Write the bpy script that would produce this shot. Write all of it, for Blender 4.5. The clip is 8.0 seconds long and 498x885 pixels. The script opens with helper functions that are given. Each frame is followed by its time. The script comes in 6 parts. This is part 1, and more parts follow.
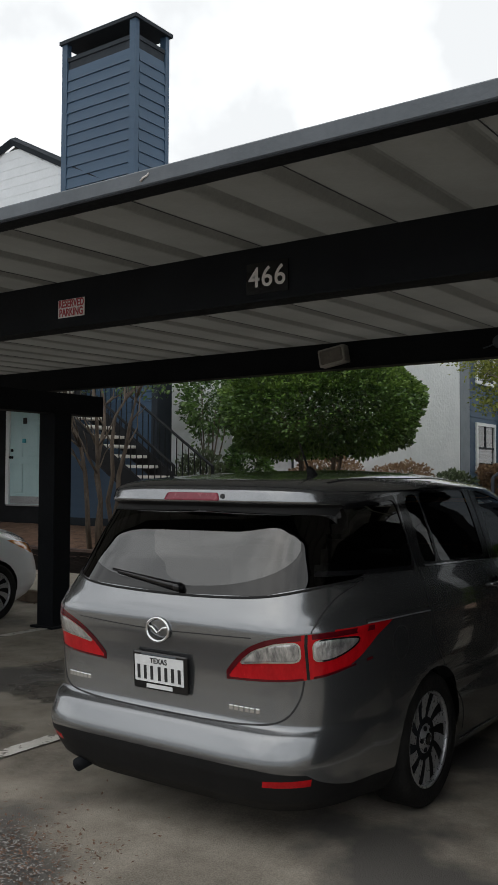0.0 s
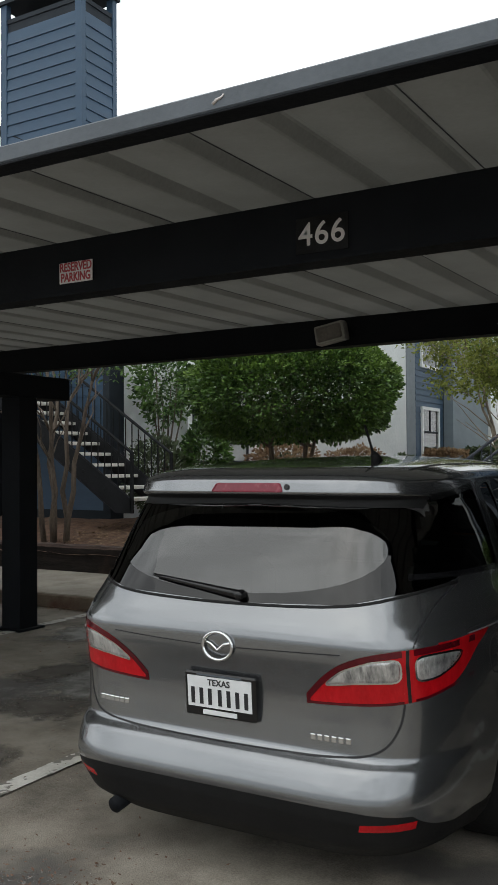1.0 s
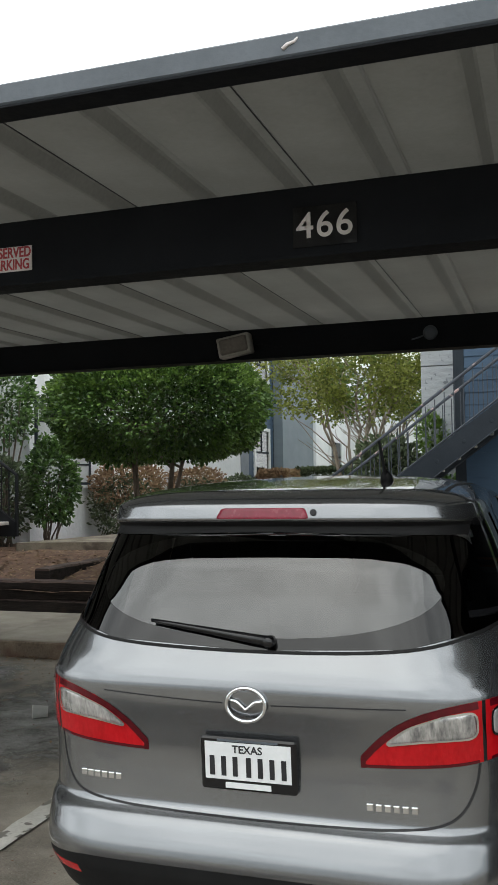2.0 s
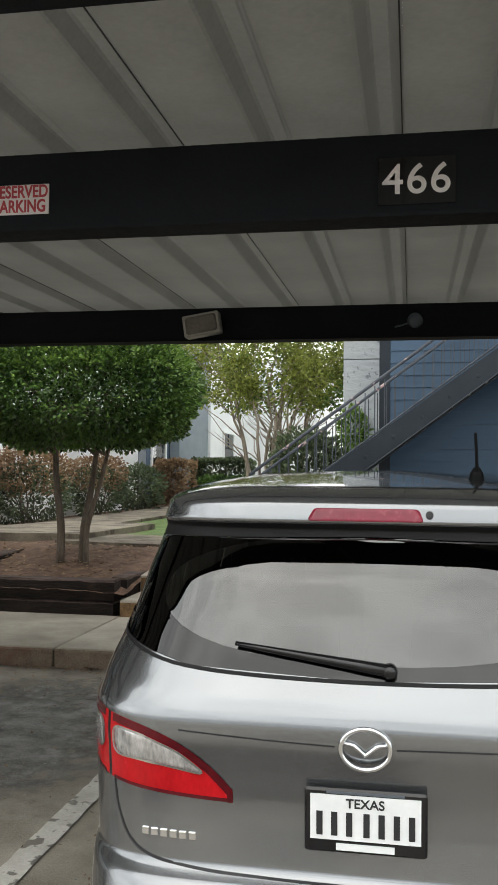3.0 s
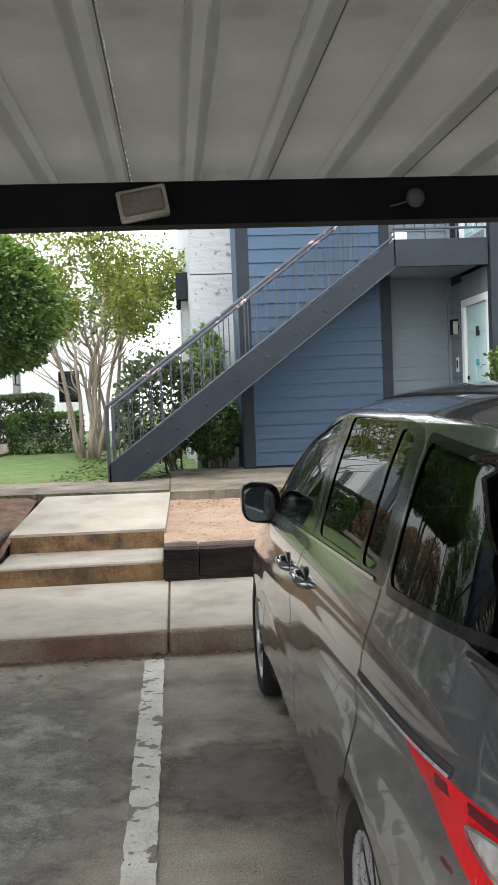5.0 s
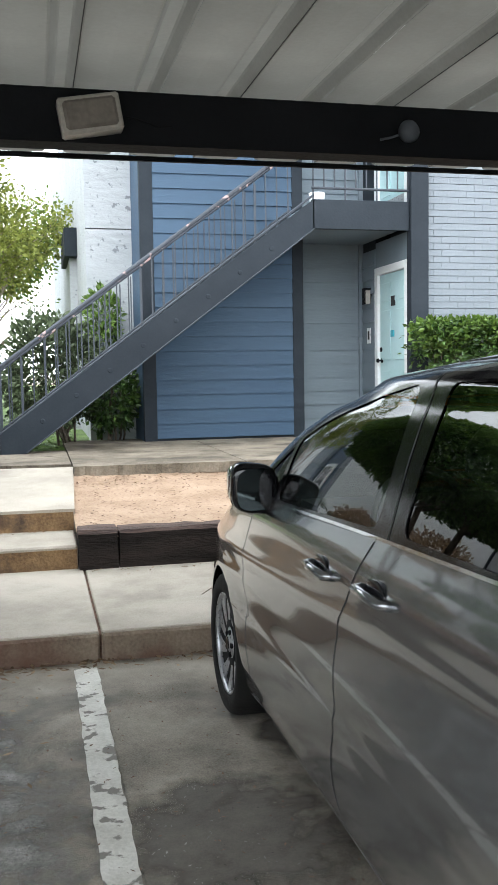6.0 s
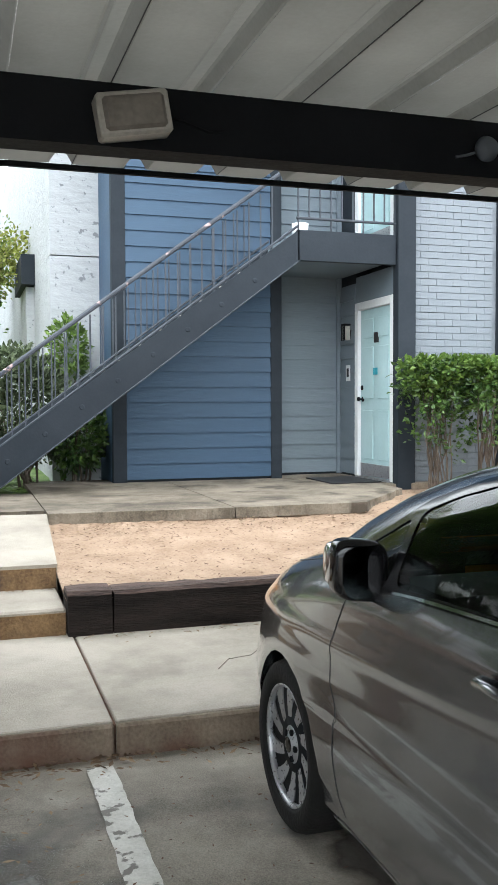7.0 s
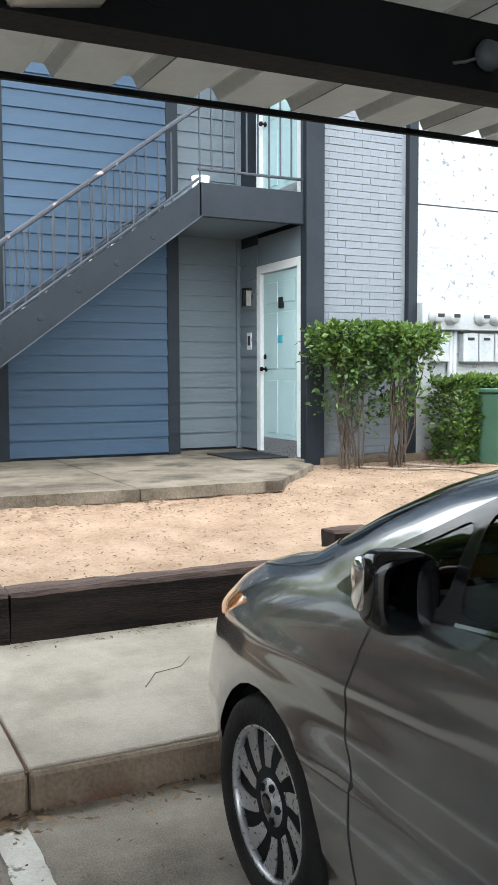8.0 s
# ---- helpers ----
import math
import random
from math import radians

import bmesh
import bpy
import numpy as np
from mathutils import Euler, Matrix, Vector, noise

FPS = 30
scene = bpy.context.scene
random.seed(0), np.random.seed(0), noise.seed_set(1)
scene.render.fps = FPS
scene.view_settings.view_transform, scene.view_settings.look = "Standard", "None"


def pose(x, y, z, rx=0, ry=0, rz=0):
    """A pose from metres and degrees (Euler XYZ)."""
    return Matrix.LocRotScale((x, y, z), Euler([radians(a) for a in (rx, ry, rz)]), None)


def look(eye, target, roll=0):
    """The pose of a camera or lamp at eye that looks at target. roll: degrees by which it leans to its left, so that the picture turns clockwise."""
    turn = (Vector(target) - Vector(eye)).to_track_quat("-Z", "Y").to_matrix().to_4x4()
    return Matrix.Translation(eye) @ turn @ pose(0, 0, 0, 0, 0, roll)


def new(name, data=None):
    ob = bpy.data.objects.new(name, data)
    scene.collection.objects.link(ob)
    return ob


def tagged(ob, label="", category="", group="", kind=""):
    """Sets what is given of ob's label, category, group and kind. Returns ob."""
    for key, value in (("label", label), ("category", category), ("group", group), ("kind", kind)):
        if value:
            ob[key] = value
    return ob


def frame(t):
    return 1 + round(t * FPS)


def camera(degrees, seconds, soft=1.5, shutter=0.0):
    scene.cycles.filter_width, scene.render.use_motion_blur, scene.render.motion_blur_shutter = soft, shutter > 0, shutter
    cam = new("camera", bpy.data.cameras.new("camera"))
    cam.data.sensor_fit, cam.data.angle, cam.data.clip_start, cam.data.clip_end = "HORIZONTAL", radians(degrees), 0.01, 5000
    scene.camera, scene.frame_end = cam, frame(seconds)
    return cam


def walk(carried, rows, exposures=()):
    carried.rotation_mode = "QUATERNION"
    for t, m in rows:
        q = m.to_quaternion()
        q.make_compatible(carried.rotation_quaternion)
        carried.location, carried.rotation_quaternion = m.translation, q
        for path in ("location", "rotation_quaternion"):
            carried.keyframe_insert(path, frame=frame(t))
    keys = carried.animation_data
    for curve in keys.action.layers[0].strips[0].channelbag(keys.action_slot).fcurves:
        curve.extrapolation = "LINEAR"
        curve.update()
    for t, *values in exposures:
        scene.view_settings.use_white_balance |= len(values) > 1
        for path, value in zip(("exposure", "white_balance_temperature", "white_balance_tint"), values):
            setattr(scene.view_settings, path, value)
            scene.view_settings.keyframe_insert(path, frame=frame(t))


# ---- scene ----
cam = camera(31.0, 8.0)
METRES, EYE, TILT, LEAN, TURN = 7.27, 1.563, 0.0, 0.0, 35.4
ROWS = [
    (0.0, 0.0, 0.0, 0.0, -0.01, 2.3, -0.24),
    (0.5, -0.0451, 0.0321, 0.0042, -1.14, 3.83, -0.66),
    (1.0, -0.0778, 0.0872, 0.0011, -4.81, 1.41, 0.42),
    (1.5, -0.1225, 0.1346, 0.0017, -10.71, 1.95, 1.43),
    (3.0, -0.2304, 0.2823, 0.0043, -25.17, 1.99, -0.6),
    (3.5, -0.2438, 0.344, -0.0047, -24.57, -1.3, 2.2),
    (4.0, -0.2612, 0.412, -0.0049, -27.93, -2.97, 4.23),
    (5.5, -0.2684, 0.607, 0.0016, -45.82, -2.18, 0.91),
    (6.0, -0.2516, 0.6711, -0.0035, -48.77, -4.53, 0.87),
    (6.5, -0.24, 0.7322, -0.001, -47.72, -5.32, 2.54),
    (7.0, -0.2294, 0.7831, 0.0057, -53.03, -2.5, 0.21),
    (7.5, -0.1913, 0.8293, 0.0065, -57.2, -1.34, 2.66),
    (8.0, -0.163, 0.8791, 0.0017, -61.19, -4.26, 0.23),
]
EXPOSURES = [(0.0, -1.85, 6400, 8), (0.5, -1.92, 6350, 7), (1.0, -1.62, 6300, 6), (1.5, -1.36, 6250, 5), (3.0, -0.82, 6500, 6), (3.5, -0.68, 6550, 7), (4.0, -0.72, 6750, 10), (5.5, 0.22, 6100, 7), (6.5, 0.15, 6050, 6), (8.0, 0.14, 6100, 6)]
walk(cam, [(t, pose(0, 0, EYE, TILT, LEAN, TURN) @ pose(METRES * x, METRES * y, METRES * z, 90 + pitch, roll, yaw)) for t, x, y, z, yaw, pitch, roll in ROWS], EXPOSURES)

# ---- world and light ----
world = bpy.data.worlds.new("overcast_sky")
scene.world = world
world.use_nodes = True
wn, wl = world.node_tree.nodes, world.node_tree.links
sky = wn.new("ShaderNodeTexSky")
sky.sky_type, sky.sun_disc = "NISHITA", False
sky.sun_elevation, sky.sun_rotation = radians(58), radians(200)
sky.dust_density, sky.air_density, sky.ozone_density = 6.0, 1.0, 0.5
wtc = wn.new("ShaderNodeTexCoord")
clouds = wn.new("ShaderNodeTexNoise")
clouds.inputs["Scale"].default_value, clouds.inputs["Detail"].default_value = 7.0, 8.0
cloud_ramp = wn.new("ShaderNodeValToRGB")
cloud_ramp.color_ramp.elements[0].position, cloud_ramp.color_ramp.elements[0].color = 0.4, (18.2, 18.3, 18.5, 1)
cloud_ramp.color_ramp.elements[1].position, cloud_ramp.color_ramp.elements[1].color = 0.6, (25.5, 25.5, 25.5, 1)
cover = wn.new("ShaderNodeMixRGB")
cover.inputs["Fac"].default_value = 0.9
drift = wn.new("ShaderNodeMapping")
drift.inputs["Location"].default_value = (3.1, 1.7, 0.45)
wl.new(wtc.outputs["Generated"], drift.inputs["Vector"])
wl.new(drift.outputs["Vector"], clouds.inputs["Vector"])
wl.new(clouds.outputs["Fac"], cloud_ramp.inputs["Fac"])
wl.new(sky.outputs["Color"], cover.inputs["Color1"])
wl.new(cloud_ramp.outputs["Color"], cover.inputs["Color2"])
wl.new(cover.outputs["Color"], wn["Background"].inputs["Color"])
wn["Background"].inputs["Strength"].default_value = 0.2

sun_data = bpy.data.lights.new("sun", "SUN")
sun_data.energy, sun_data.angle, sun_data.color = 1.1, radians(64), (1.0, 0.96, 0.9)
sun = new("sun", sun_data)
sun.matrix_world = look((-8, -22, 38), (0, 0, 0))


# ---- materials ----
def surface(name, dark, light, scale=4.0, rough=0.7, bump=0.15, grain=60.0, metal=0.0, spread=0.35, per_piece=0.0,
            per_island=0.0, stretch=(1, 1, 1), coat=0.0, spots=None, spec=0.5, bump_scale=None):
    """A two-scale procedural surface: slow stains between two colours, fine grain in colour, roughness and relief."""
    m = bpy.data.materials.new(name)
    m.use_nodes = True
    n, l = m.node_tree.nodes, m.node_tree.links
    b = n["Principled BSDF"]
    tc = n.new("ShaderNodeTexCoord")
    mp = n.new("ShaderNodeMapping")
    mp.inputs["Scale"].default_value = stretch
    l.new(tc.outputs["Object"], mp.inputs["Vector"])
    slow = n.new("ShaderNodeTexNoise")
    slow.inputs["Scale"].default_value, slow.inputs["Detail"].default_value = scale, 6
    slow.inputs["Roughness"].default_value = 0.62
    fine = n.new("ShaderNodeTexNoise")
    fine.inputs["Scale"].default_value, fine.inputs["Detail"].default_value = grain, 4
    for tex in (slow, fine):
        l.new(mp.outputs["Vector"], tex.inputs["Vector"])
    ramp = n.new("ShaderNodeValToRGB")
    ramp.color_ramp.elements[0].position, ramp.color_ramp.elements[0].color = 0.5 - spread / 2, (*dark, 1)
    ramp.color_ramp.elements[1].position, ramp.color_ramp.elements[1].color = 0.5 + spread / 2, (*light, 1)
    mixf = n.new("ShaderNodeMath")
    mixf.operation = "MULTIPLY_ADD"
    l.new(fine.outputs["Fac"], mixf.inputs[0])
    mixf.inputs[1].default_value = 0.45
    shift = n.new("ShaderNodeMath")
    shift.operation = "SUBTRACT"
    l.new(slow.outputs["Fac"], shift.inputs[0])
    shift.inputs[1].default_value = 0.225
    l.new(shift.outputs[0], mixf.inputs[2])
    source = mixf.outputs[0]
    for amount, socket in ((per_piece, ("ShaderNodeObjectInfo", "Random")), (per_island, ("ShaderNodeNewGeometry", "Random Per Island"))):
        if amount:
            info = n.new(socket[0])
            add = n.new("ShaderNodeMath")
            add.operation = "MULTIPLY_ADD"
            l.new(info.outputs[socket[1]], add.inputs[0])
            add.inputs[1].default_value = amount
            sub = n.new("ShaderNodeMath")
            sub.operation = "SUBTRACT"
            l.new(source, sub.inputs[0])
            sub.inputs[1].default_value = amount / 2
            l.new(sub.outputs[0], add.inputs[2])
            source = add.outputs[0]
    l.new(source, ramp.inputs["Fac"])
    colour = ramp.outputs["Color"]
    if spots:
        tint, size, low, high = spots
        patch = n.new("ShaderNodeTexNoise")
        patch.inputs["Scale"].default_value, patch.inputs["Detail"].default_value = size, 7
        l.new(tc.outputs["Object"], patch.inputs["Vector"])
        limit = n.new("ShaderNodeMapRange")
        limit.inputs["From Min"].default_value, limit.inputs["From Max"].default_value = low, high
        l.new(patch.outputs["Fac"], limit.inputs["Value"])
        over = n.new("ShaderNodeMixRGB")
        l.new(limit.outputs["Result"], over.inputs["Fac"])
        l.new(colour, over.inputs["Color1"])
        over.inputs["Color2"].default_value = (*tint, 1)
        colour = over.outputs["Color"]
    l.new(colour, b.inputs["Base Color"])
    rr = n.new("ShaderNodeMapRange")
    rr.inputs["To Min"].default_value, rr.inputs["To Max"].default_value = max(rough - 0.12, 0.02), min(rough + 0.12, 1)
    l.new(fine.outputs["Fac"], rr.inputs["Value"])
    l.new(rr.outputs["Result"], b.inputs["Roughness"])
    b.inputs["Metallic"].default_value = metal
    b.inputs["Specular IOR Level"].default_value = spec
    b.inputs["Coat Weight"].default_value = coat
    b.inputs["Coat Roughness"].default_value = 0.04
    if bump:
        bp = n.new("ShaderNodeBump")
        bp.inputs["Strength"].default_value, bp.inputs["Distance"].default_value = bump, 0.02
        if bump_scale:
            rel = n.new("ShaderNodeTexNoise")
            rel.inputs["Scale"].default_value, rel.inputs["Detail"].default_value = bump_scale, 5
            l.new(mp.outputs["Vector"], rel.inputs["Vector"])
            l.new(rel.outputs["Fac"], bp.inputs["Height"])
        else:
            l.new(fine.outputs["Fac"], bp.inputs["Height"])
        l.new(bp.outputs["Normal"], b.inputs["Normal"])
    return m


def glass(name, tint, ior=1.5, rough=0.0):
    """A thin pane: tinted see-through with mirror gloss by Fresnel."""
    m = bpy.data.materials.new(name)
    m.use_nodes = True
    n, l = m.node_tree.nodes, m.node_tree.links
    n.remove(n["Principled BSDF"])
    see, gloss, mix, fr = (n.new("ShaderNodeBsdfTransparent"), n.new("ShaderNodeBsdfGlossy"), n.new("ShaderNodeMixShader"), n.new("ShaderNodeFresnel"))
    see.inputs["Color"].default_value = (*tint, 1)
    gloss.inputs["Roughness"].default_value = rough
    fr.inputs["IOR"].default_value = ior
    l.new(fr.outputs["Fac"], mix.inputs["Fac"])
    l.new(see.outputs["BSDF"], mix.inputs[1])
    l.new(gloss.outputs["BSDF"], mix.inputs[2])
    l.new(mix.outputs["Shader"], n["Material Output"].inputs["Surface"])
    return m


M_ASPHALT = surface("parking_concrete", (0.115, 0.1, 0.08), (0.4, 0.358, 0.298), 1.6, 0.85, 0.25, 150, spread=0.42, spots=((0.1, 0.093, 0.085), 0.75, 0.54, 0.6))
M_CONCRETE = surface("sidewalk_concrete", (0.26, 0.23, 0.187), (0.46, 0.415, 0.35), 1.6, 0.85, 0.3, 130, spread=0.4, per_piece=0.12, spots=((0.2, 0.172, 0.136), 2.2, 0.56, 0.85))
M_WALK = surface("stained_walkway_concrete", (0.095, 0.078, 0.056), (0.27, 0.23, 0.178), 2.2, 0.9, 0.5, 70, spread=0.36, per_piece=0.1, spots=((0.075, 0.06, 0.045), 2.6, 0.54, 0.66))
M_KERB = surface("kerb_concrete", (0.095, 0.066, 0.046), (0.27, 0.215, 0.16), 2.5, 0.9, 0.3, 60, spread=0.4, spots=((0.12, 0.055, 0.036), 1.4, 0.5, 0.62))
M_RISER = surface("rust_stained_riser", (0.1, 0.055, 0.026), (0.32, 0.2, 0.095), 4.0, 0.85, 0.4, 50, spread=0.4, spots=((0.07, 0.045, 0.03), 3.5, 0.55, 0.68))
M_PAINTLINE = surface("worn_white_road_paint", (0.5, 0.48, 0.43), (0.72, 0.7, 0.65), 5, 0.7, 0.2, 80, spread=0.4, spots=((0.2, 0.185, 0.16), 9.0, 0.555, 0.585))
M_DIRT = surface("bare_sandy_dirt", (0.25, 0.165, 0.105), (0.45, 0.325, 0.23), 3.5, 0.95, 0.7, 45, spread=0.55, spots=((0.2, 0.13, 0.085), 26.0, 0.6, 0.7))
M_MULCH = surface("brown_mulch", (0.075, 0.042, 0.028), (0.22, 0.13, 0.085), 7, 0.95, 0.9, 55, spread=0.4)
M_GRASS = surface("lawn_green", (0.06, 0.1, 0.025), (0.13, 0.2, 0.05), 3, 0.9, 0.5, 80, spread=0.4)
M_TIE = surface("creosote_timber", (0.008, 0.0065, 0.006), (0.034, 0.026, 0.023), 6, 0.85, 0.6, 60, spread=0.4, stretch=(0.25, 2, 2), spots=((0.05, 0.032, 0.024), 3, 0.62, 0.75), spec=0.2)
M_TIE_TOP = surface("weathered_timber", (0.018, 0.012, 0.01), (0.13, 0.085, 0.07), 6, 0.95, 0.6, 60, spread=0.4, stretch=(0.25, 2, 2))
M_STEEL = surface("dark_painted_steel", (0.0055, 0.0066, 0.0085), (0.0115, 0.013, 0.0158), 2, 0.7, 0.1, 40, spread=0.5, spec=0.14)
M_DECK = surface("white_painted_deck", (0.165, 0.16, 0.147), (0.255, 0.25, 0.232), 1.2, 0.6, 0.04, 50, spread=0.5, spots=((0.14, 0.13, 0.115), 1.6, 0.62, 0.78))
M_FASCIA = surface("grey_painted_fascia", (0.06, 0.072, 0.086), (0.1, 0.115, 0.135), 3, 0.5, 0.08, 40, spread=0.5)
M_NAVY = surface("navy_lap_siding", (0.024, 0.056, 0.103), (0.039, 0.083, 0.143), 1.5, 0.6, 0.1, 35, spread=0.6, per_piece=0.12, stretch=(0.25, 1, 2))
M_GREYSIDE = surface("grey_lap_siding", (0.145, 0.18, 0.212), (0.2, 0.24, 0.275), 1.5, 0.6, 0.1, 35, spread=0.6, per_piece=0.12, stretch=(0.25, 1, 2))
M_TRIM = surface("dark_slate_trim", (0.016, 0.021, 0.028), (0.028, 0.035, 0.044), 2, 0.7, 0.08, 40, spread=0.5, spec=0.2)
M_RAILING = surface("slate_railing_paint", (0.024, 0.03, 0.04), (0.052, 0.062, 0.08), 3, 0.5, 0.08, 40, spread=0.5)
M_FLAKED = surface("flaking_handrail_paint", (0.03, 0.036, 0.047), (0.06, 0.07, 0.09), 3, 0.6, 0.2, 40, spread=0.5, spots=((0.42, 0.3, 0.29), 8.0, 0.61, 0.66))
# black of the far stairs, also used to colour alcove shade onto walls
M_BLACKIRON_SHADE = surface("black_stairs_and_shaded_wall", (0.007, 0.0075, 0.009), (0.016, 0.017, 0.02), 3, 0.65, 0.1, 40, spec=0.2)
M_WHITEWALL = surface("white_stucco", (0.7, 0.715, 0.73), (0.82, 0.83, 0.84), 1.2, 0.85, 1.0, 30, spread=0.5, bump_scale=9)
# white stucco darkened to offset full sky light, with spots for trowel marks
M_TROWELLED_DIM = surface("trowelled_white_stucco_dimmed", (0.37, 0.388, 0.402), (0.45, 0.468, 0.482), 1.2, 0.85, 1.0, 30, spread=0.5, bump_scale=9, spots=((0.2, 0.212, 0.225), 15.0, 0.62, 0.68), stretch=(0.6, 1, 1.5))
M_BRICK = surface("grey_painted_brick", (0.175, 0.198, 0.225), (0.235, 0.26, 0.29), 3, 0.75, 0.35, 45, spread=0.5, per_piece=0.1)
M_MORTAR = surface("painted_mortar", (0.18, 0.203, 0.23), (0.25, 0.277, 0.308), 6, 0.9, 0.3, 60)
M_SIDEWHITE = surface("white_lap_siding", (0.6, 0.63, 0.66), (0.74, 0.77, 0.8), 2, 0.7, 0.1, 40, spread=0.6, per_piece=0.1)
M_SHINGLE = surface("dark_roof_shingle", (0.05, 0.05, 0.055), (0.11, 0.11, 0.115), 6, 0.9, 0.5, 70)
M_TEAL = surface("pale_aqua_door_paint", (0.42, 0.6, 0.62), (0.52, 0.7, 0.72), 2, 0.45, 0.05, 30, spread=0.5)
M_WHITETRIM = surface("white_trim_paint", (0.7, 0.72, 0.73), (0.82, 0.83, 0.83), 3, 0.5, 0.05, 40, spread=0.5)
M_TREAD = surface("pale_concrete_tread", (0.5, 0.48, 0.44), (0.7, 0.68, 0.64), 4, 0.8, 0.15, 60)
M_BARK = surface("grey_brown_bark", (0.06, 0.045, 0.034), (0.17, 0.135, 0.105), 6, 0.9, 0.7, 45, stretch=(2, 2, 0.4))
M_PALEBARK = surface("smooth_pale_bark", (0.2, 0.155, 0.12), (0.4, 0.33, 0.27), 5, 0.8, 0.3, 30, stretch=(2, 2, 0.4))


def leafy(name, dark, light, rough=0.45, thinness=0.3):
    m = surface(name, dark, light, 1.4, rough, 0.0, 9, spread=0.55, per_island=0.5)
    n, l = m.node_tree.nodes, m.node_tree.links
    thin, mix = n.new("ShaderNodeBsdfTranslucent"), n.new("ShaderNodeMixShader")
    mix.inputs["Fac"].default_value = thinness
    l.new(n["Color Ramp"].outputs["Color"], thin.inputs["Color"])
    l.new(n["Principled BSDF"].outputs["BSDF"], mix.inputs[1])
    l.new(thin.outputs["BSDF"], mix.inputs[2])
    l.new(mix.outputs["Shader"], n["Material Output"].inputs["Surface"])
    return m


M_LEAF = leafy("glossy_dark_leaf", (0.02, 0.05, 0.012), (0.13, 0.235, 0.05), 0.3, 0.15)
M_LEAF_LIGHT = leafy("fresh_green_leaf", (0.045, 0.09, 0.014), (0.17, 0.27, 0.05))
M_LEAF_OLIVE = leafy("olive_leaf", (0.1, 0.125, 0.02), (0.34, 0.37, 0.08), 0.6)
M_LEAF_BROWN = leafy("winter_bronze_leaf", (0.16, 0.09, 0.05), (0.4, 0.28, 0.17), 0.7)
M_LEAF_SAGE = leafy("grey_green_leaf", (0.04, 0.055, 0.03), (0.14, 0.18, 0.09), 0.6)
M_LITTER = leafy("dry_leaf_litter", (0.1, 0.06, 0.035), (0.34, 0.24, 0.15), 0.9)
M_BLACKPLASTIC = surface("black_plastic", (0.006, 0.006, 0.0065), (0.011, 0.011, 0.0115), 5, 0.65, 0.05, 80, spec=0.25)
M_GLOSSBLACK = surface("gloss_black", (0.006, 0.006, 0.007), (0.01, 0.01, 0.011), 3, 0.12, 0.0, 30)
M_RUBBER = surface("tyre_rubber", (0.006, 0.006, 0.006), (0.013, 0.0125, 0.012), 8, 0.8, 0.2, 60, spec=0.25)
M_CHROME = surface("chrome", (0.75, 0.76, 0.78), (0.85, 0.86, 0.87), 3, 0.14, 0.0, 30, metal=1.0)
M_MIRROR = surface("door_mirror_glass", (0.035, 0.042, 0.042), (0.05, 0.06, 0.06), 3, 0.04, 0.0, 30, metal=1.0)
M_ALLOY = surface("silver_alloy", (0.33, 0.335, 0.35), (0.42, 0.425, 0.44), 3, 0.3, 0.0, 60, metal=0.6, spread=0.8)
M_SILVER = surface("silver_grey_metallic_paint", (0.195, 0.202, 0.212), (0.248, 0.256, 0.268), 1.0, 0.22, 0.0, 900, metal=0.86, coat=1.0, spread=0.8)
M_WHITECAR = surface("white_car_paint", (0.7, 0.71, 0.72), (0.78, 0.79, 0.8), 1.0, 0.35, 0.0, 900, coat=1.0, spread=0.8)
M_REDLENS = surface("red_lamp_lens", (0.3, 0.001, 0.004), (0.56, 0.008, 0.014), 9, 0.22, 0.1, 90, coat=0.25, spread=0.6, stretch=(1, 1, 0.4), spec=0.3)
M_BRAKE = surface("pink_red_brake_lens", (0.17, 0.012, 0.028), (0.25, 0.022, 0.045), 5, 0.25, 0.0, 60, coat=0.4, spec=0.3)
M_DARKRED = surface("dark_red_lens", (0.06, 0.001, 0.004), (0.1, 0.003, 0.008), 5, 0.2, 0.0, 40, coat=0.4, spec=0.3)
M_CLEARLENS = surface("clear_lamp_lens", (0.24, 0.24, 0.245), (0.8, 0.79, 0.78), 22, 0.14, 0.35, 70, metal=0.6, coat=1.0, spread=0.4, stretch=(1.6, 0.4, 0.5))
M_AMBER = surface("amber_lens", (0.5, 0.14, 0.02), (0.7, 0.25, 0.05), 5, 0.15, 0.0, 40, coat=1.0)
M_GLASS_DARK = glass("privacy_glass", (0.17, 0.2, 0.19), 1.85)
M_GLASS_REAR = glass("clear_part_of_rear_glass", (0.07, 0.075, 0.075), 2.05)
M_GLASS_FRIT = glass("dark_printed_glass_border", (0.004, 0.004, 0.004), 1.62)
M_GLASS = glass("tinted_car_glass", (0.6, 0.69, 0.65), 1.62)
M_PANE = glass("window_pane", (0.35, 0.38, 0.4), 1.6)
M_CABIN = surface("grey_cabin_cloth", (0.06, 0.06, 0.062), (0.12, 0.12, 0.124), 6, 0.9, 0.1, 60)
M_BLIND = surface("pale_window_blind", (0.4, 0.41, 0.41), (0.52, 0.53, 0.53), 3, 0.8, 0.05, 40)
M_PLATE = surface("white_plate_enamel", (0.68, 0.69, 0.7), (0.78, 0.79, 0.8), 4, 0.35, 0.0, 40)
M_SIGNRED = surface("red_sign_ink", (0.33, 0.03, 0.04), (0.42, 0.05, 0.06), 5, 0.6, 0.0, 50)
M_SIGNWHITE = surface("white_sign_face", (0.6, 0.56, 0.55), (0.72, 0.68, 0.67), 5, 0.6, 0.0, 50)
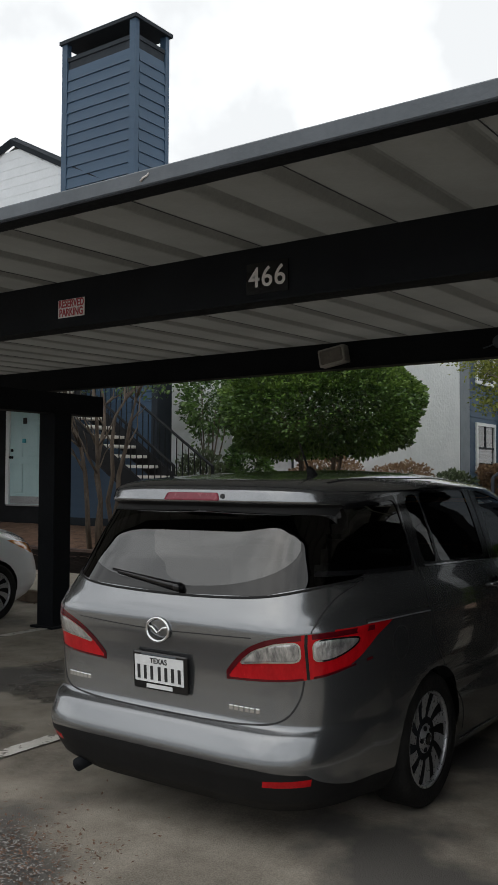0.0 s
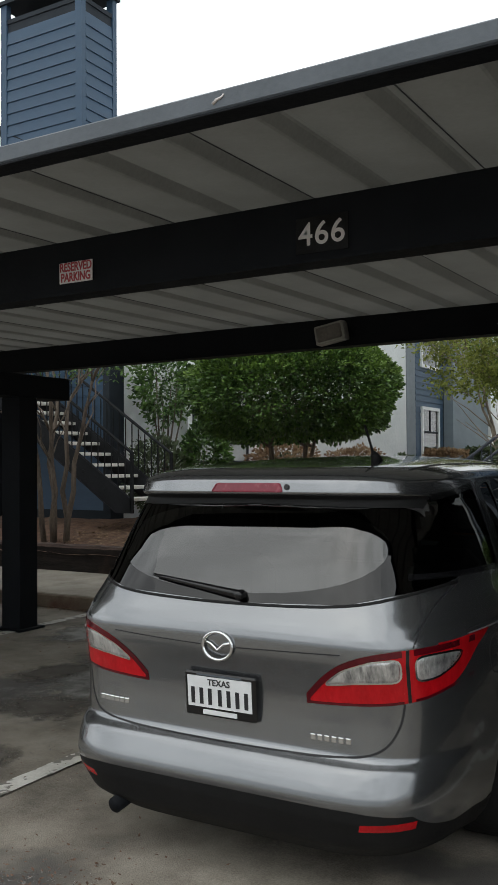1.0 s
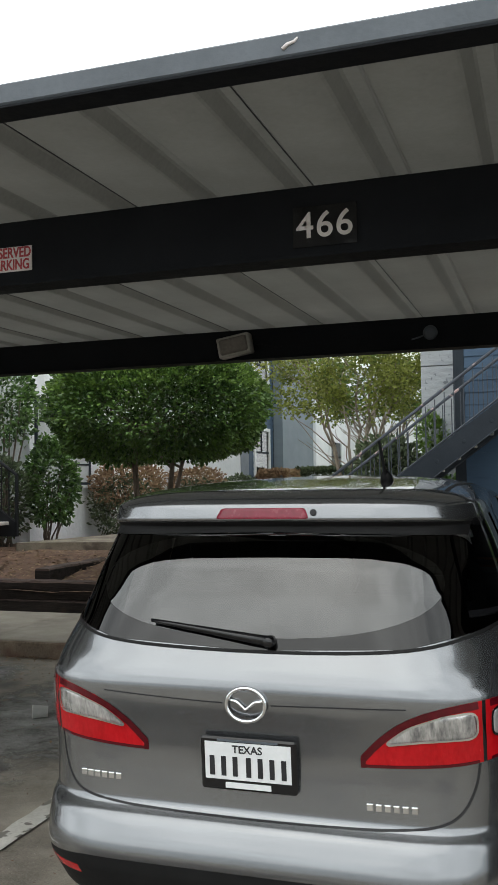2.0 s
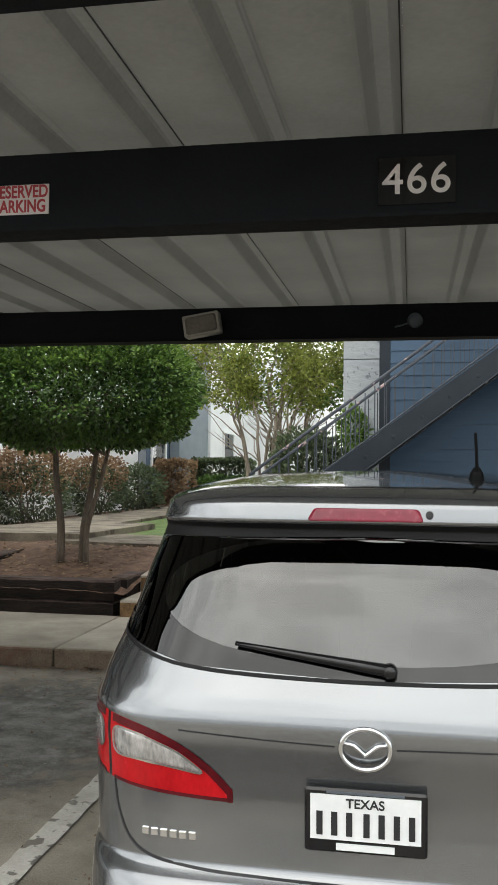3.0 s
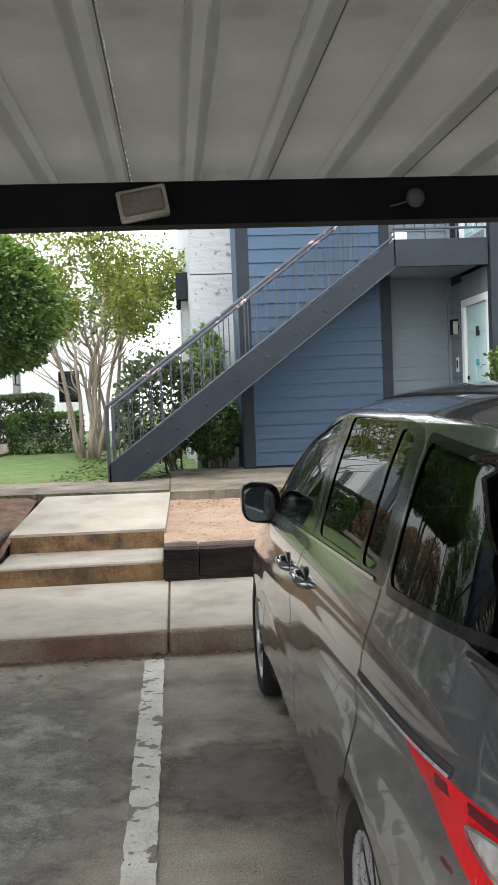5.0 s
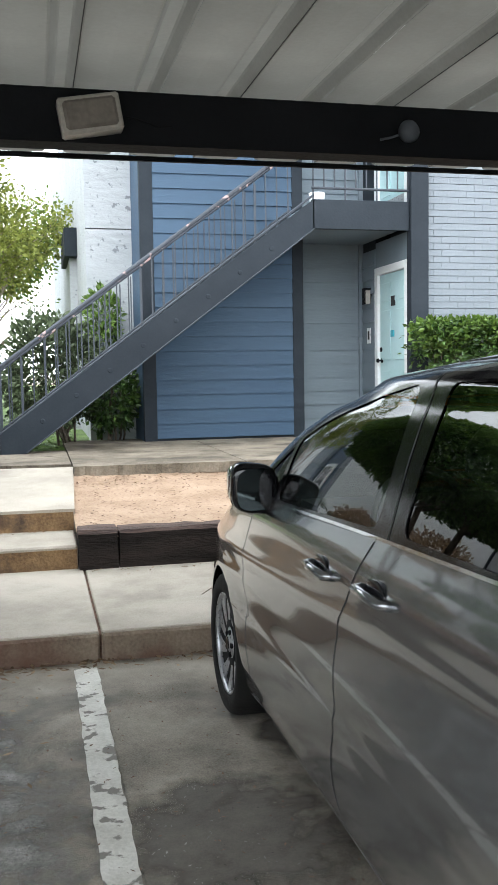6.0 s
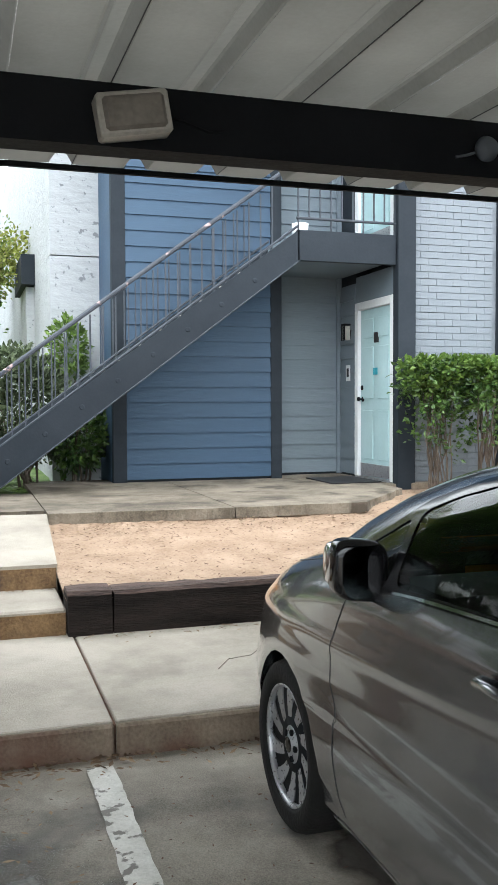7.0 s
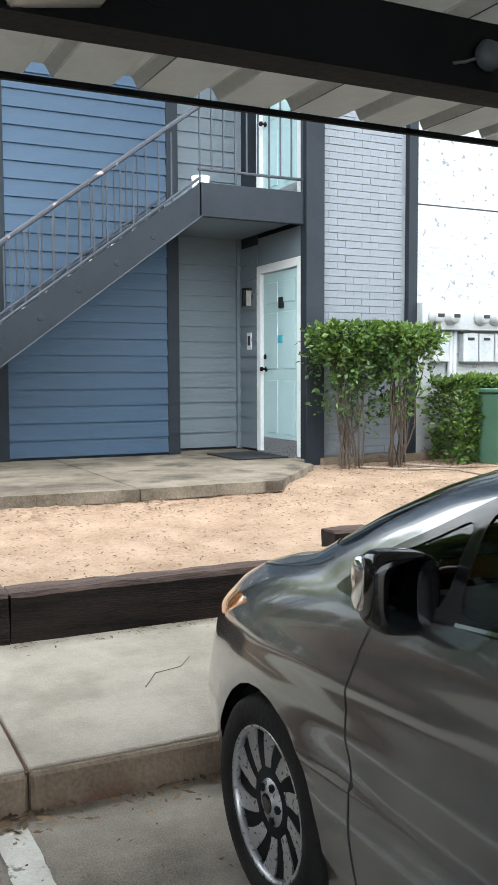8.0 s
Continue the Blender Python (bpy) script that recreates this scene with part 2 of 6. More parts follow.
M_INK = surface("black_ink", (0.01, 0.01, 0.012), (0.02, 0.02, 0.022), 5, 0.6, 0.0, 50)
M_METER = surface("grey_white_meter_enamel", (0.36, 0.38, 0.4), (0.5, 0.52, 0.54), 3, 0.5, 0.05, 40)
M_GREENBOX = surface("utility_green_paint", (0.07, 0.15, 0.1), (0.1, 0.2, 0.14), 3, 0.55, 0.08, 40)
M_DUSTLENS = surface("brown_dusty_lens", (0.13, 0.115, 0.1), (0.22, 0.2, 0.175), 5, 0.4, 0.1, 50)
M_LAMPLENS = surface("dusty_lamp_lens", (0.3, 0.29, 0.26), (0.48, 0.46, 0.42), 4, 0.4, 0.1, 50)
M_TEALBLUE = surface("blue_sticker", (0.05, 0.35, 0.45), (0.08, 0.45, 0.55), 4, 0.5, 0.0, 50)
M_CUP = surface("white_foam_cup", (0.7, 0.69, 0.66), (0.8, 0.79, 0.76), 5, 0.7, 0.1, 60)


# ---- mesh helpers ----
def mesh_of(name, bm, material, smooth=False):
    me = bpy.data.meshes.new(name)
    bm.to_mesh(me)
    bm.free()
    for m in (material if isinstance(material, (list, tuple)) else [material]):
        me.materials.append(m)
    if smooth:
        me.polygons.foreach_set("use_smooth", [True] * len(me.polygons))
    return me


def part(name, bm, material, parent=None, label="", smooth=False):
    """Link a bmesh as one mesh object under a thing."""
    ob = new(name, mesh_of(name, bm, material, smooth))
    if parent is not None:
        ob.parent = parent
    if label:
        tagged(ob, label)
    return ob


def thing(name, label, category, group="", kind="", at=None):
    ob = tagged(new(name), label, category, group, kind)
    if at is not None:
        ob.matrix_basis = at
    return ob


def setting(name, bm, material, label, smooth=False, category=""):
    return tagged(part(name, bm, material, None, "", smooth), label, category or name.replace("_", " "), "", "structure")


def box(bm, x0, x1, y0, y1, z0, z1, bevel=0.0, m=None):
    r = bmesh.ops.create_cube(bm, size=1)
    vs = r["verts"]
    for v in vs:
        v.co = Vector((x0 + (v.co.x + 0.5) * (x1 - x0), y0 + (v.co.y + 0.5) * (y1 - y0), z0 + (v.co.z + 0.5) * (z1 - z0)))
    if m is not None:
        bmesh.ops.transform(bm, matrix=m, verts=vs)
    if bevel:
        es = list({e for v in vs for e in v.link_edges})
        bmesh.ops.bevel(bm, geom=es, offset=bevel, segments=1, affect="EDGES")
    return bm


def boxed(x0, x1, y0, y1, z0, z1, bevel=0.0):
    return box(bmesh.new(), x0, x1, y0, y1, z0, z1, bevel)


def tube(bm, pts, r0, r1=None, sides=8, cap=True):
    """A tapering tube along points."""
    r1 = r0 if r1 is None else r1
    pts = [Vector(p) for p in pts]
    rings = []
    for i, p in enumerate(pts):
        d = (pts[min(i + 1, len(pts) - 1)] - pts[max(i - 1, 0)]).normalized()
        a = d.cross(Vector((0.31, 0.17, 0.93)))
        if a.length < 1e-3:
            a = d.cross(Vector((1, 0, 0)))
        a.normalize()
        b = d.cross(a)
        r = r0 + (r1 - r0) * i / max(len(pts) - 1, 1)
        rings.append([bm.verts.new(p + r * (math.cos(t) * a + math.sin(t) * b)) for t in (2 * math.pi * k / sides for k in range(sides))])
    for u, v in zip(rings, rings[1:]):
        for k in range(sides):
            bm.faces.new((u[k], u[(k + 1) % sides], v[(k + 1) % sides], v[k]))
    if cap:
        bm.faces.new(rings[0][::-1])
        bm.faces.new(rings[-1])
    return bm


def lathe(bm, profile, centre, axis="x", sides=32, close=False):
    """Spin (radius, offset) pairs round an axis through centre."""
    cx, cy, cz = centre
    rings = []
    for r, o in profile:
        ring = []
        for k in range(sides):
            t = 2 * math.pi * k / sides
            c, s = r * math.cos(t), r * math.sin(t)
            ring.append(bm.verts.new((cx + o, cy + c, cz + s) if axis == "x" else (cx + c, cy + o, cz + s) if axis == "y" else (cx + c, cy + s, cz + o)))
        rings.append(ring)
    pairs = list(zip(rings, rings[1:])) + ([(rings[-1], rings[0])] if close else [])
    for u, v in pairs:
        for k in range(sides):
            bm.faces.new((u[k], u[(k + 1) % sides], v[(k + 1) % sides], v[k]))
    if not close:
        bm.faces.new(rings[0][::-1])
        bm.faces.new(rings[-1])
    bmesh.ops.recalc_face_normals(bm, faces=bm.faces)
    return bm


def slab(bm, poly, z0, z1):
    """A prism over a plan polygon."""
    lo = [bm.verts.new((x, y, z0)) for x, y in poly]
    hi = [bm.verts.new((x, y, z1)) for x, y in poly]
    n = len(poly)
    for i in range(n):
        bm.faces.new((lo[i], lo[(i + 1) % n], hi[(i + 1) % n], hi[i]))
    bm.faces.new(hi)
    bm.faces.new(lo[::-1])
    bmesh.ops.recalc_face_normals(bm, faces=bm.faces)
    return bm


def lettering(text, size, material, parent, at, depth=0.002, name="lettering", spacing=1.0, bold=0.0):
    """Raised letters from the built-in font as one mesh."""
    c = bpy.data.curves.new(name, "FONT")
    c.body, c.size, c.extrude, c.align_x, c.align_y, c.space_character, c.offset = text, size, depth, "CENTER", "CENTER", spacing, bold
    tmp = bpy.data.objects.new(name, c)
    me = bpy.data.meshes.new_from_object(tmp)
    bpy.data.objects.remove(tmp)
    me.materials.append(material)
    ob = new(name, me)
    ob.parent = parent
    ob.matrix_basis = at
    return ob


def uneven(rng, a):
    return rng.uniform(-a, a)


# ---- ground ----
bm = bmesh.new()
for x0, x1, y0, y1, n in ((-14, 6, -6, 9, 60),):
    bmesh.ops.create_grid(bm, x_segments=n, y_segments=n, size=0.5)
for v in bm.verts:
    v.co = Vector((-4 + v.co.x * 20, 1.5 + v.co.y * 15, 0))
    v.co.z = 0.006 * noise.noise(Vector((v.co.x * 0.7, v.co.y * 0.7, 0))) - 0.004
edge = [e for e in bm.edges if e.is_boundary]
for v in {v for e in edge for v in e.verts}:
    v.co.z = 0.0
outer = bmesh.ops.extrude_edge_only(bm, edges=edge)["geom"]
for v in [g for g in outer if isinstance(g, bmesh.types.BMVert)]:
    d = Vector((v.co.x + 4, v.co.y - 1.5, 0))
    v.co = Vector((-4, 1.5, 0)) + d * 90
bmesh.ops.recalc_face_normals(bm, faces=bm.faces)
setting("ground", bm, M_ASPHALT, "stained grey-brown concrete parking lot with dark oil marks", True)

# raised earth behind the sidewalk
def earth_z(x, y):
    k = min(max((y - 9.45) / 2.0, 0), 1)
    z = 0.36 + 0.26 * k
    if x < -5.45:
        z += 0.03
    return z

def earth(name, x0, x1, y0, y1, step, material, label, rough=0.02, lift=0.0):
    b = bmesh.new()
    nx, ny = max(int((x1 - x0) / step), 1), max(int((y1 - y0) / step), 1)
    vs = [[b.verts.new((x0 + (x1 - x0) * i / nx, y0 + (y1 - y0) * j / ny, 0)) for i in range(nx + 1)] for j in range(ny + 1)]
    for row in vs:
        for v in row:
            p = v.co
            v.co.z = earth_z(p.x, p.y) + lift + rough * (noise.noise(p * 1.9) + 0.5 * noise.noise(p * 6.0))
    for j in range(ny):
        for i in range(nx):
            b.faces.new((vs[j][i], vs[j][i + 1], vs[j + 1][i + 1], vs[j + 1][i]))
    return setting(name, b, material, label, True, "ground")

earth("dirt_ground", -4.06, 9.0, 9.36, 13.2, 0.07, M_DIRT, "bare sandy orange dirt strip before the apartments", 0.014)
earth("mulch_ground", -16.0, -5.4, 9.4, 14.5, 0.1, M_MULCH, "brown mulch bed with dry leaves behind timber edging", 0.03)
earth("lawn", -7.6, -2.9, 13.0, 40.0, 0.3, M_GRASS, "mown green courtyard lawn", 0.01, 0.015)
earth("court_ground", -60, 60, 13.0, 90.0, 2.0, M_MULCH, "bare brown courtyard soil between buildings", 0.01, -0.02)
earth("far_lawn", -7.6, 0.0, 40.0, 80.0, 2.0, M_GRASS, "far green lawn between buildings", 0.01, 0.01)

# sidewalk and kerb, slab by slab
sidewalk = tagged(new("pavement"), "pale concrete sidewalk with a stained kerb face", "pavement", "", "structure")
edges = [-5.43 - 1.45 * k for k in range(10, 0, -1)] + [-5.43, -4.02] + [-4.02 + 1.5 * k for k in range(1, 10)]
for a, b_ in zip(edges, edges[1:]):
    part("paving_slab", boxed(a + 0.008, b_ - 0.008, 7.74, 9.42, -0.1, 0.15, 0.006), M_CONCRETE, sidewalk)
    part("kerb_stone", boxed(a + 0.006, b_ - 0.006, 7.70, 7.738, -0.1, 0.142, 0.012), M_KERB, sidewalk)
part("joint_filler", boxed(edges[0], edges[-1], 7.75, 9.42, -0.1, 0.128), M_MULCH, sidewalk)

# entry steps and walkway
steps = tagged(new("entry_steps"), "two worn concrete steps with rust-stained risers", "steps", "", "structure")
part("step", boxed(-5.42, -4.06, 9.37, 10.1, 0.15, 0.318, 0.014), M_CONCRETE, steps)
part("riser", boxed(-5.415, -4.065, 9.362, 9.372, 0.15, 0.29), M_RISER, steps)
bm = slab(bmesh.new(), [(-5.42, 10.07), (-4.05, 10.03), (-4.0, 11.42), (-5.3, 11.55)], 0.3, 0.485)
for v in bm.verts:
    if v.co.y > 11 and v.co.z > 0.4:
        v.co.z = 0.672
part("ramp_slab", bm, M_CONCRETE, steps)
part("riser", slab(bmesh.new(), [(-5.41, 10.06), (-4.06, 10.02), (-4.06, 10.035), (-5.41, 10.075)], 0.318, 0.462), M_RISER, steps)

def chipped(poly):
    """A slab outline with a broken front edge."""
    out = []
    for p, q in zip(poly, poly[1:] + poly[:1]):
        n = max(int(math.hypot(q[0] - p[0], q[1] - p[1]) / 0.05), 1) if max(p[1], q[1]) < 12.4 else 1
        for k in range(n):
            x, y = p[0] + (q[0] - p[0]) * k / n, p[1] + (q[1] - p[1]) * k / n
            d = Vector((x * 4.0, y * 4.0, 0.0))
            out.append((x, y + (max(0.045 * noise.noise(d) + 0.05 * noise.noise(d * 6), -0.012) if k else 0)))
    return out

walk_slabs = tagged(new("walkway"), "raised concrete walkway along the apartments, edge broken and undercut", "walkway", "", "structure")
for poly in ([(-4.0, 11.26), (-2.4, 11.2), (-2.4, 14.5), (-4.0, 14.5)], [(-2.388, 11.2), (-1.12, 11.22), (-0.2, 12.3), (-0.2, 12.8), (0.05, 12.8), (0.05, 14.5), (-2.388, 14.5)],
             [(-6.3, 11.75), (-4.012, 11.5), (-4.012, 13.1), (-6.1, 13.25)], [(-7.2, 12.0), (-6.312, 11.76), (-6.112, 13.26), (-6.9, 13.4)]):
    poly = chipped(poly)
    part("paving_slab", slab(bmesh.new(), poly, 0.595, 0.69), M_WALK, walk_slabs)
    part("slab_footing", slab(bmesh.new(), [(x, y + (0.09 if y < 12.5 else -0.05)) for x, y in poly], 0.4, 0.594), M_MULCH, walk_slabs)
part("paving_slab", slab(bmesh.new(), [(-9.2, 11.9), (-6.9, 12.3), (-6.7, 15.0), (-8.4, 15.2)], 0.5, 0.76), M_WALK, walk_slabs)
for k in range(14):
    y0 = 15.2 + 1.8 * k
    part("paving_slab", slab(bmesh.new(), [(-8.9 + 0.02 * k, y0), (-7.55 + 0.02 * k, y0), (-7.54 + 0.02 * k, y0 + 1.785), (-8.88 + 0.02 * k, y0 + 1.785)], 0.5, 0.72), M_WALK, walk_slabs)


# ---- parking lines ----
def line_mark(x0, x1, y0, y1, seed):
    rng = random.Random(seed)
    b = bmesh.new()
    n = int((y1 - y0) / 0.05)
    left = [(x0 + uneven(rng, 0.004), y0 + (y1 - y0) * i / n) for i in range(n + 1)]
    right = [(x1 + uneven(rng, 0.004), y0 + (y1 - y0) * i / n) for i in range(n + 1)]
    L = [b.verts.new((*p, 0.006)) for p in left]
    R = [b.verts.new((*p, 0.006)) for p in right]
    for i in range(n):
        b.faces.new((L[i], R[i], R[i + 1], L[i + 1]))
    ob = part("parking_line", b, M_PAINTLINE)
    return tagged(ob, "worn white painted parking line, flaking", "road marking", "parking lines", "structure")

def stain(x, y, rx, ry, material, label, seed, z=0.005, square=1.0):
    """A flat irregular mark on the pavement."""
    b = bmesh.new()
    ring = []
    for k in range(48):
        a = 2 * math.pi * k / 48
        d = Vector((math.cos(a), math.sin(a), seed))
        f = 1 + 0.28 * noise.noise(d * 1.7) + 0.12 * noise.noise(d * 6)
        c, s_ = (math.copysign(abs(v) ** square, v) for v in (math.cos(a), math.sin(a)))
        ring.append(b.verts.new((x + rx * f * c, y + ry * f * s_, z)))
    b.faces.new(ring)
    return tagged(part("pavement_stain", b, material), label, "stain", "", "structure")


M_OIL = surface("oil_stain", (0.075, 0.066, 0.056), (0.17, 0.152, 0.13), 5, 0.75, 0.15, 120, spread=0.5)
M_PATCH = surface("pale_concrete_patch", (0.24, 0.235, 0.22), (0.42, 0.41, 0.39), 3, 0.9, 0.3, 120, spread=0.45)
def feathered(m):
    """Fade a mark out towards an uneven edge."""
    n, l = m.node_tree.nodes, m.node_tree.links
    tc, flat, far, tex, mix, lim = (n.new("ShaderNode" + k) for k in ("TexCoord", "Mapping", "VectorMath", "TexNoise", "Math", "MapRange"))
    flat.inputs["Location"].default_value, flat.inputs["Scale"].default_value = (-0.5, -0.5, 0), (1, 1, 0)
    l.new(tc.outputs["Generated"], flat.inputs["Vector"])
    far.operation, mix.operation = "LENGTH", "MULTIPLY_ADD"
    l.new(flat.outputs["Vector"], far.inputs[0])
    tex.inputs["Scale"].default_value, tex.inputs["Detail"].default_value = 7.0, 8
    l.new(tc.outputs["Object"], tex.inputs["Vector"])
    l.new(tex.outputs["Fac"], mix.inputs[0])
    mix.inputs[1].default_value = 0.5
    l.new(far.outputs["Value"], mix.inputs[2])
    lim.inputs["From Min"].default_value, lim.inputs["From Max"].default_value = 0.44, 0.66
    lim.inputs["To Min"].default_value, lim.inputs["To Max"].default_value = 0.9, 0.0
    l.new(mix.outputs[0], lim.inputs["Value"])
    l.new(lim.outputs["Result"], n["Principled BSDF"].inputs["Alpha"])
M_AGG = surface("worn_grey_aggregate", (0.11, 0.107, 0.1), (0.42, 0.41, 0.39), 5, 0.85, 0.5, 90, spread=0.4)
feathered(M_AGG)
feathered(M_OIL)
feathered(M_PATCH)
stain(-5.0, 5.9, 1.05, 1.8, M_AGG, "worn patch of grey aggregate showing through", 8, 0.0035, 0.7)
stain(-3.74, 5.76, 0.62, 0.6, M_OIL, "dark oil stain on the stall floor", 1)
stain(-3.3, 6.5, 0.25, 0.35, M_OIL, "dark oil stain beside the front wheel", 2)
stain(-5.0, 4.6, 0.5, 0.35, M_OIL, "old wet-looking stain in the empty stall", 3)
stain(-5.6, 5.4, 0.3, 0.5, M_OIL, "dark stain near the foam cup", 4)
stain(-4.55, 3.6, 0.22, 0.3, M_OIL, "small dark stain by the parking line", 5)
stain(-6.4, 6.85, 0.6, 0.72, M_PATCH, "pale cement patch before the kerb", 6, 0.004, 0.45)
stain(-4.9, 3.2, 0.5, 0.8, M_PATCH, "pale gritty worn patch of concrete", 7, 0.004, 0.7)
line_mark(-4.17, -4.05, 3.1, 7.58, 1)
line_mark(-7.2, -7.08, 3.1, 7.58, 2)
line_mark(-1.15, -1.03, 3.1, 7.58, 3)


# ---- timber edging ----
def tie(x0, x1, y0, y1, z0, z1, label, seed):
    rng = random.Random(seed)
    along_x = (x1 - x0) > (y1 - y0)
    n = max(int(max(x1 - x0, y1 - y0) / 0.12), 2)
    section = ((0, 0), (1, 0), (1, 0.9), (0.92, 1), (0.08, 1), (0, 0.9))
    grid = []
    for i in range(n + 1):
        t = i / n
        ring = []
        for a, c in section:
            j = Vector((uneven(rng, 0.005), uneven(rng, 0.005), uneven(rng, 0.006)))
            z = z0 + (z1 - z0) * c
            p = Vector((x0 + (x1 - x0) * t, y0 + (y1 - y0) * a, z)) if along_x else Vector((x0 + (x1 - x0) * a, y0 + (y1 - y0) * t, z))
            ring.append(p + j)
        grid.append(ring)
    th = thing("landscape_timber", label, "timber edging", "bed edging timbers")
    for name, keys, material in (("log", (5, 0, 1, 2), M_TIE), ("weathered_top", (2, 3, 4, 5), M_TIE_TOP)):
        b = bmesh.new()
        rows = [[b.verts.new(ring[k]) for k in keys] for ring in grid]
        for u, v in zip(rows, rows[1:]):
            for k in range(3):
                b.faces.new((u[k], u[k + 1], v[k + 1], v[k]))
        for row in (rows[0], rows[-1]):
            b.faces.new(row)
        bmesh.ops.recalc_face_normals(b, faces=b.faces)
        part(name, b, material, th)
    return th

tie(-4.055, -3.78, 9.3, 9.56, 0.14, 0.43, "short black timber corner block with splintered top", 11)
tie(-3.77, -0.9, 9.31, 9.5, 0.14, 0.425, "long black creosoted timber edging the dirt", 12)
tie(-1.62, -1.3, 9.55, 9.72, 0.4, 0.55, "weathered timber stub lying on the dirt", 13)
tie(-0.89, 2.4, 9.32, 9.5, 0.14, 0.42, "long black creosoted timber edging the dirt", 14)
tie(-8.1, -5.5, 9.42, 9.62, 0.14, 0.28, "lower black timber edging the mulch bed", 15)
tie(-8.1, -5.5, 9.43, 9.64, 0.285, 0.5, "upper black timber edging the mulch bed", 16)
tie(-11.2, -8.12, 9.42, 9.62, 0.14, 0.5, "tall black timber edging the mulch bed", 17)
tie(-5.62, -5.44, 9.66, 10.45, 0.3, 0.505, "weathered timber stepped up beside the steps", 18)
tie(-7.5, -7.3, 9.66, 11.9, 0.4, 0.62, "weathered timber running back through the bed", 19)


# ---- carport ----
DECK0, DECK_SLOPE = 2.752, 0.0155
def deck_z(y):
    return DECK0 + DECK_SLOPE * (y - 3.73)

carport = thing("carport", "long carport with dark steel beams and white ribbed metal deck", "carport")
PITCH, RIB0 = 0.381, -2.64
Y0, Y1 = 2.66, 8.36
b = bmesh.new()
prof = [(0.06, 0.0), (0.19, -0.003), (0.31, 0.0), (0.32, 0.004), (0.347, 0.045), (0.356, 0.052), (0.402, 0.052), (0.411, 0.045), (0.434, 0.004), (PITCH + 0.06, 0.0)]
ny = 14
cols = [[b.verts.new((x, Y0 + (Y1 - Y0) * j / ny, deck_z(Y0 + (Y1 - Y0) * j / ny) - DECK0 + z)) for x, z in prof] for j in range(ny + 1)]
for u, v in zip(cols, cols[1:]):
    for k in range(len(prof) - 1):
        b.faces.new((u[k], u[k + 1], v[k + 1], v[k]))
bmesh.ops.solidify(b, geom=b.faces[:], thickness=-0.003)
deck_mesh = mesh_of("roof_panel", b, M_DECK)
for k in range(-34, 46):
    ob = new("roof_panel", deck_mesh)
    ob.parent = carport
    ob.location = (RIB0 + PITCH * (k - 1), 0, DECK0 + 0.0006 * (k % 2))
seam_mesh = mesh_of("panel_seam", boxed(0, 0.004, Y0, Y1, -0.003, -0.0005), M_INK)
for v in seam_mesh.vertices:
    v.co.z += DECK_SLOPE * (v.co.y - 3.73)
for k in range(-34, 46, 2):
    ob = new("panel_seam", seam_mesh)
    ob.parent = carport
    ob.location = (RIB0 + PITCH * k + 0.05, 0, DECK0)
XA, XB = RIB0 - PITCH * 34.5, RIB0 + PITCH * 45.5
part("beam", boxed(XA, XB, 3.735, 3.85, 2.475, deck_z(3.8) - 0.006, 0.004), M_STEEL, carport)
part("beam_flange", boxed(XA, XB, 3.72, 3.865, 2.462, 2.4745), M_STEEL, carport)
part("beam", boxed(XA, XB, 7.06, 7.17, 2.57, deck_z(7.1) - 0.006, 0.004), M_STEEL, carport)
part("beam_flange", boxed(XA, XB, 7.045, 7.19, 2.558, 2.5695), M_STEEL, carport)
for xa in np.arange(XA, XB, 3.05):
    part("fascia", boxed(xa, min(xa + 3.045, XB), Y0 - 0.05, Y0 - 0.012, deck_z(Y0) - 0.02, deck_z(Y0) + 0.046, 0.006), M_FASCIA, carport)
    part("fascia_lip", boxed(xa, min(xa + 3.045, XB), Y0 - 0.048, Y0 + 0.05, deck_z(Y0) - 0.028, deck_z(Y0) - 0.021), M_STEEL, carport)
part("edge_angle", boxed(XA, XB, Y1 - 0.005, Y1 + 0.02, deck_z(Y1) - 0.03, deck_z(Y1) - 0.003), M_STEEL, carport)
for px in (-13.2, -7.2, -1.15, 4.9, 10.9):
    part("post", boxed(px - 0.12, px + 0.12, 6.46, 6.7, 0, 2.24, 0.006), M_STEEL, carport)
    part("cross_beam", boxed(px - 0.11, px + 0.11, 3.74, 7.18, 2.24, 2.46, 0.005), M_STEEL, carport)
    part("post_base", boxed(px - 0.17, px + 0.17, 6.41, 6.75, -0.01, 0.02, 0.004), M_STEEL, carport)


chip = bmesh.new()
tube(chip, [(-2.385, 2.609, 2.737), (-2.37, 2.608, 2.748), (-2.352, 2.608, 2.752), (-2.343, 2.609, 2.762)], 0.006, 0.003, 6)
part("white_smear", chip, M_SIGNWHITE, carport, "white smear on the fascia", True)
# unseen wall, added to darken the minivan's right flank and the ground there
setting("wall_carport", boxed(-0.45, -0.33, 2.95, 7.6, -0.02, 2.23), M_STEEL, "plain unseen wall added to darken the minivan's right side")

# signs on the beam
def beam_sign(name, x, z, w, h, label, lines, back, ink, size, bold=0.0, spacing=1.0, tall=1.0):
    s = thing(name, label, "sign", at=pose(x, 3.728, z, 0, 0, 0))
    part("sign_plate", boxed(-w / 2, w / 2, -0.003, 0.002, -h / 2, h / 2), back, s)
    for k, text in enumerate(lines):
        lettering(text, size, ink, s, pose(0, -0.004, (len(lines) - 1) * size * tall * 0.42 - k * size * tall * 0.84, 90) @ Matrix.Diagonal((1, tall, 1, 1)), 0.001, "sign_letters", spacing, bold)
    return s

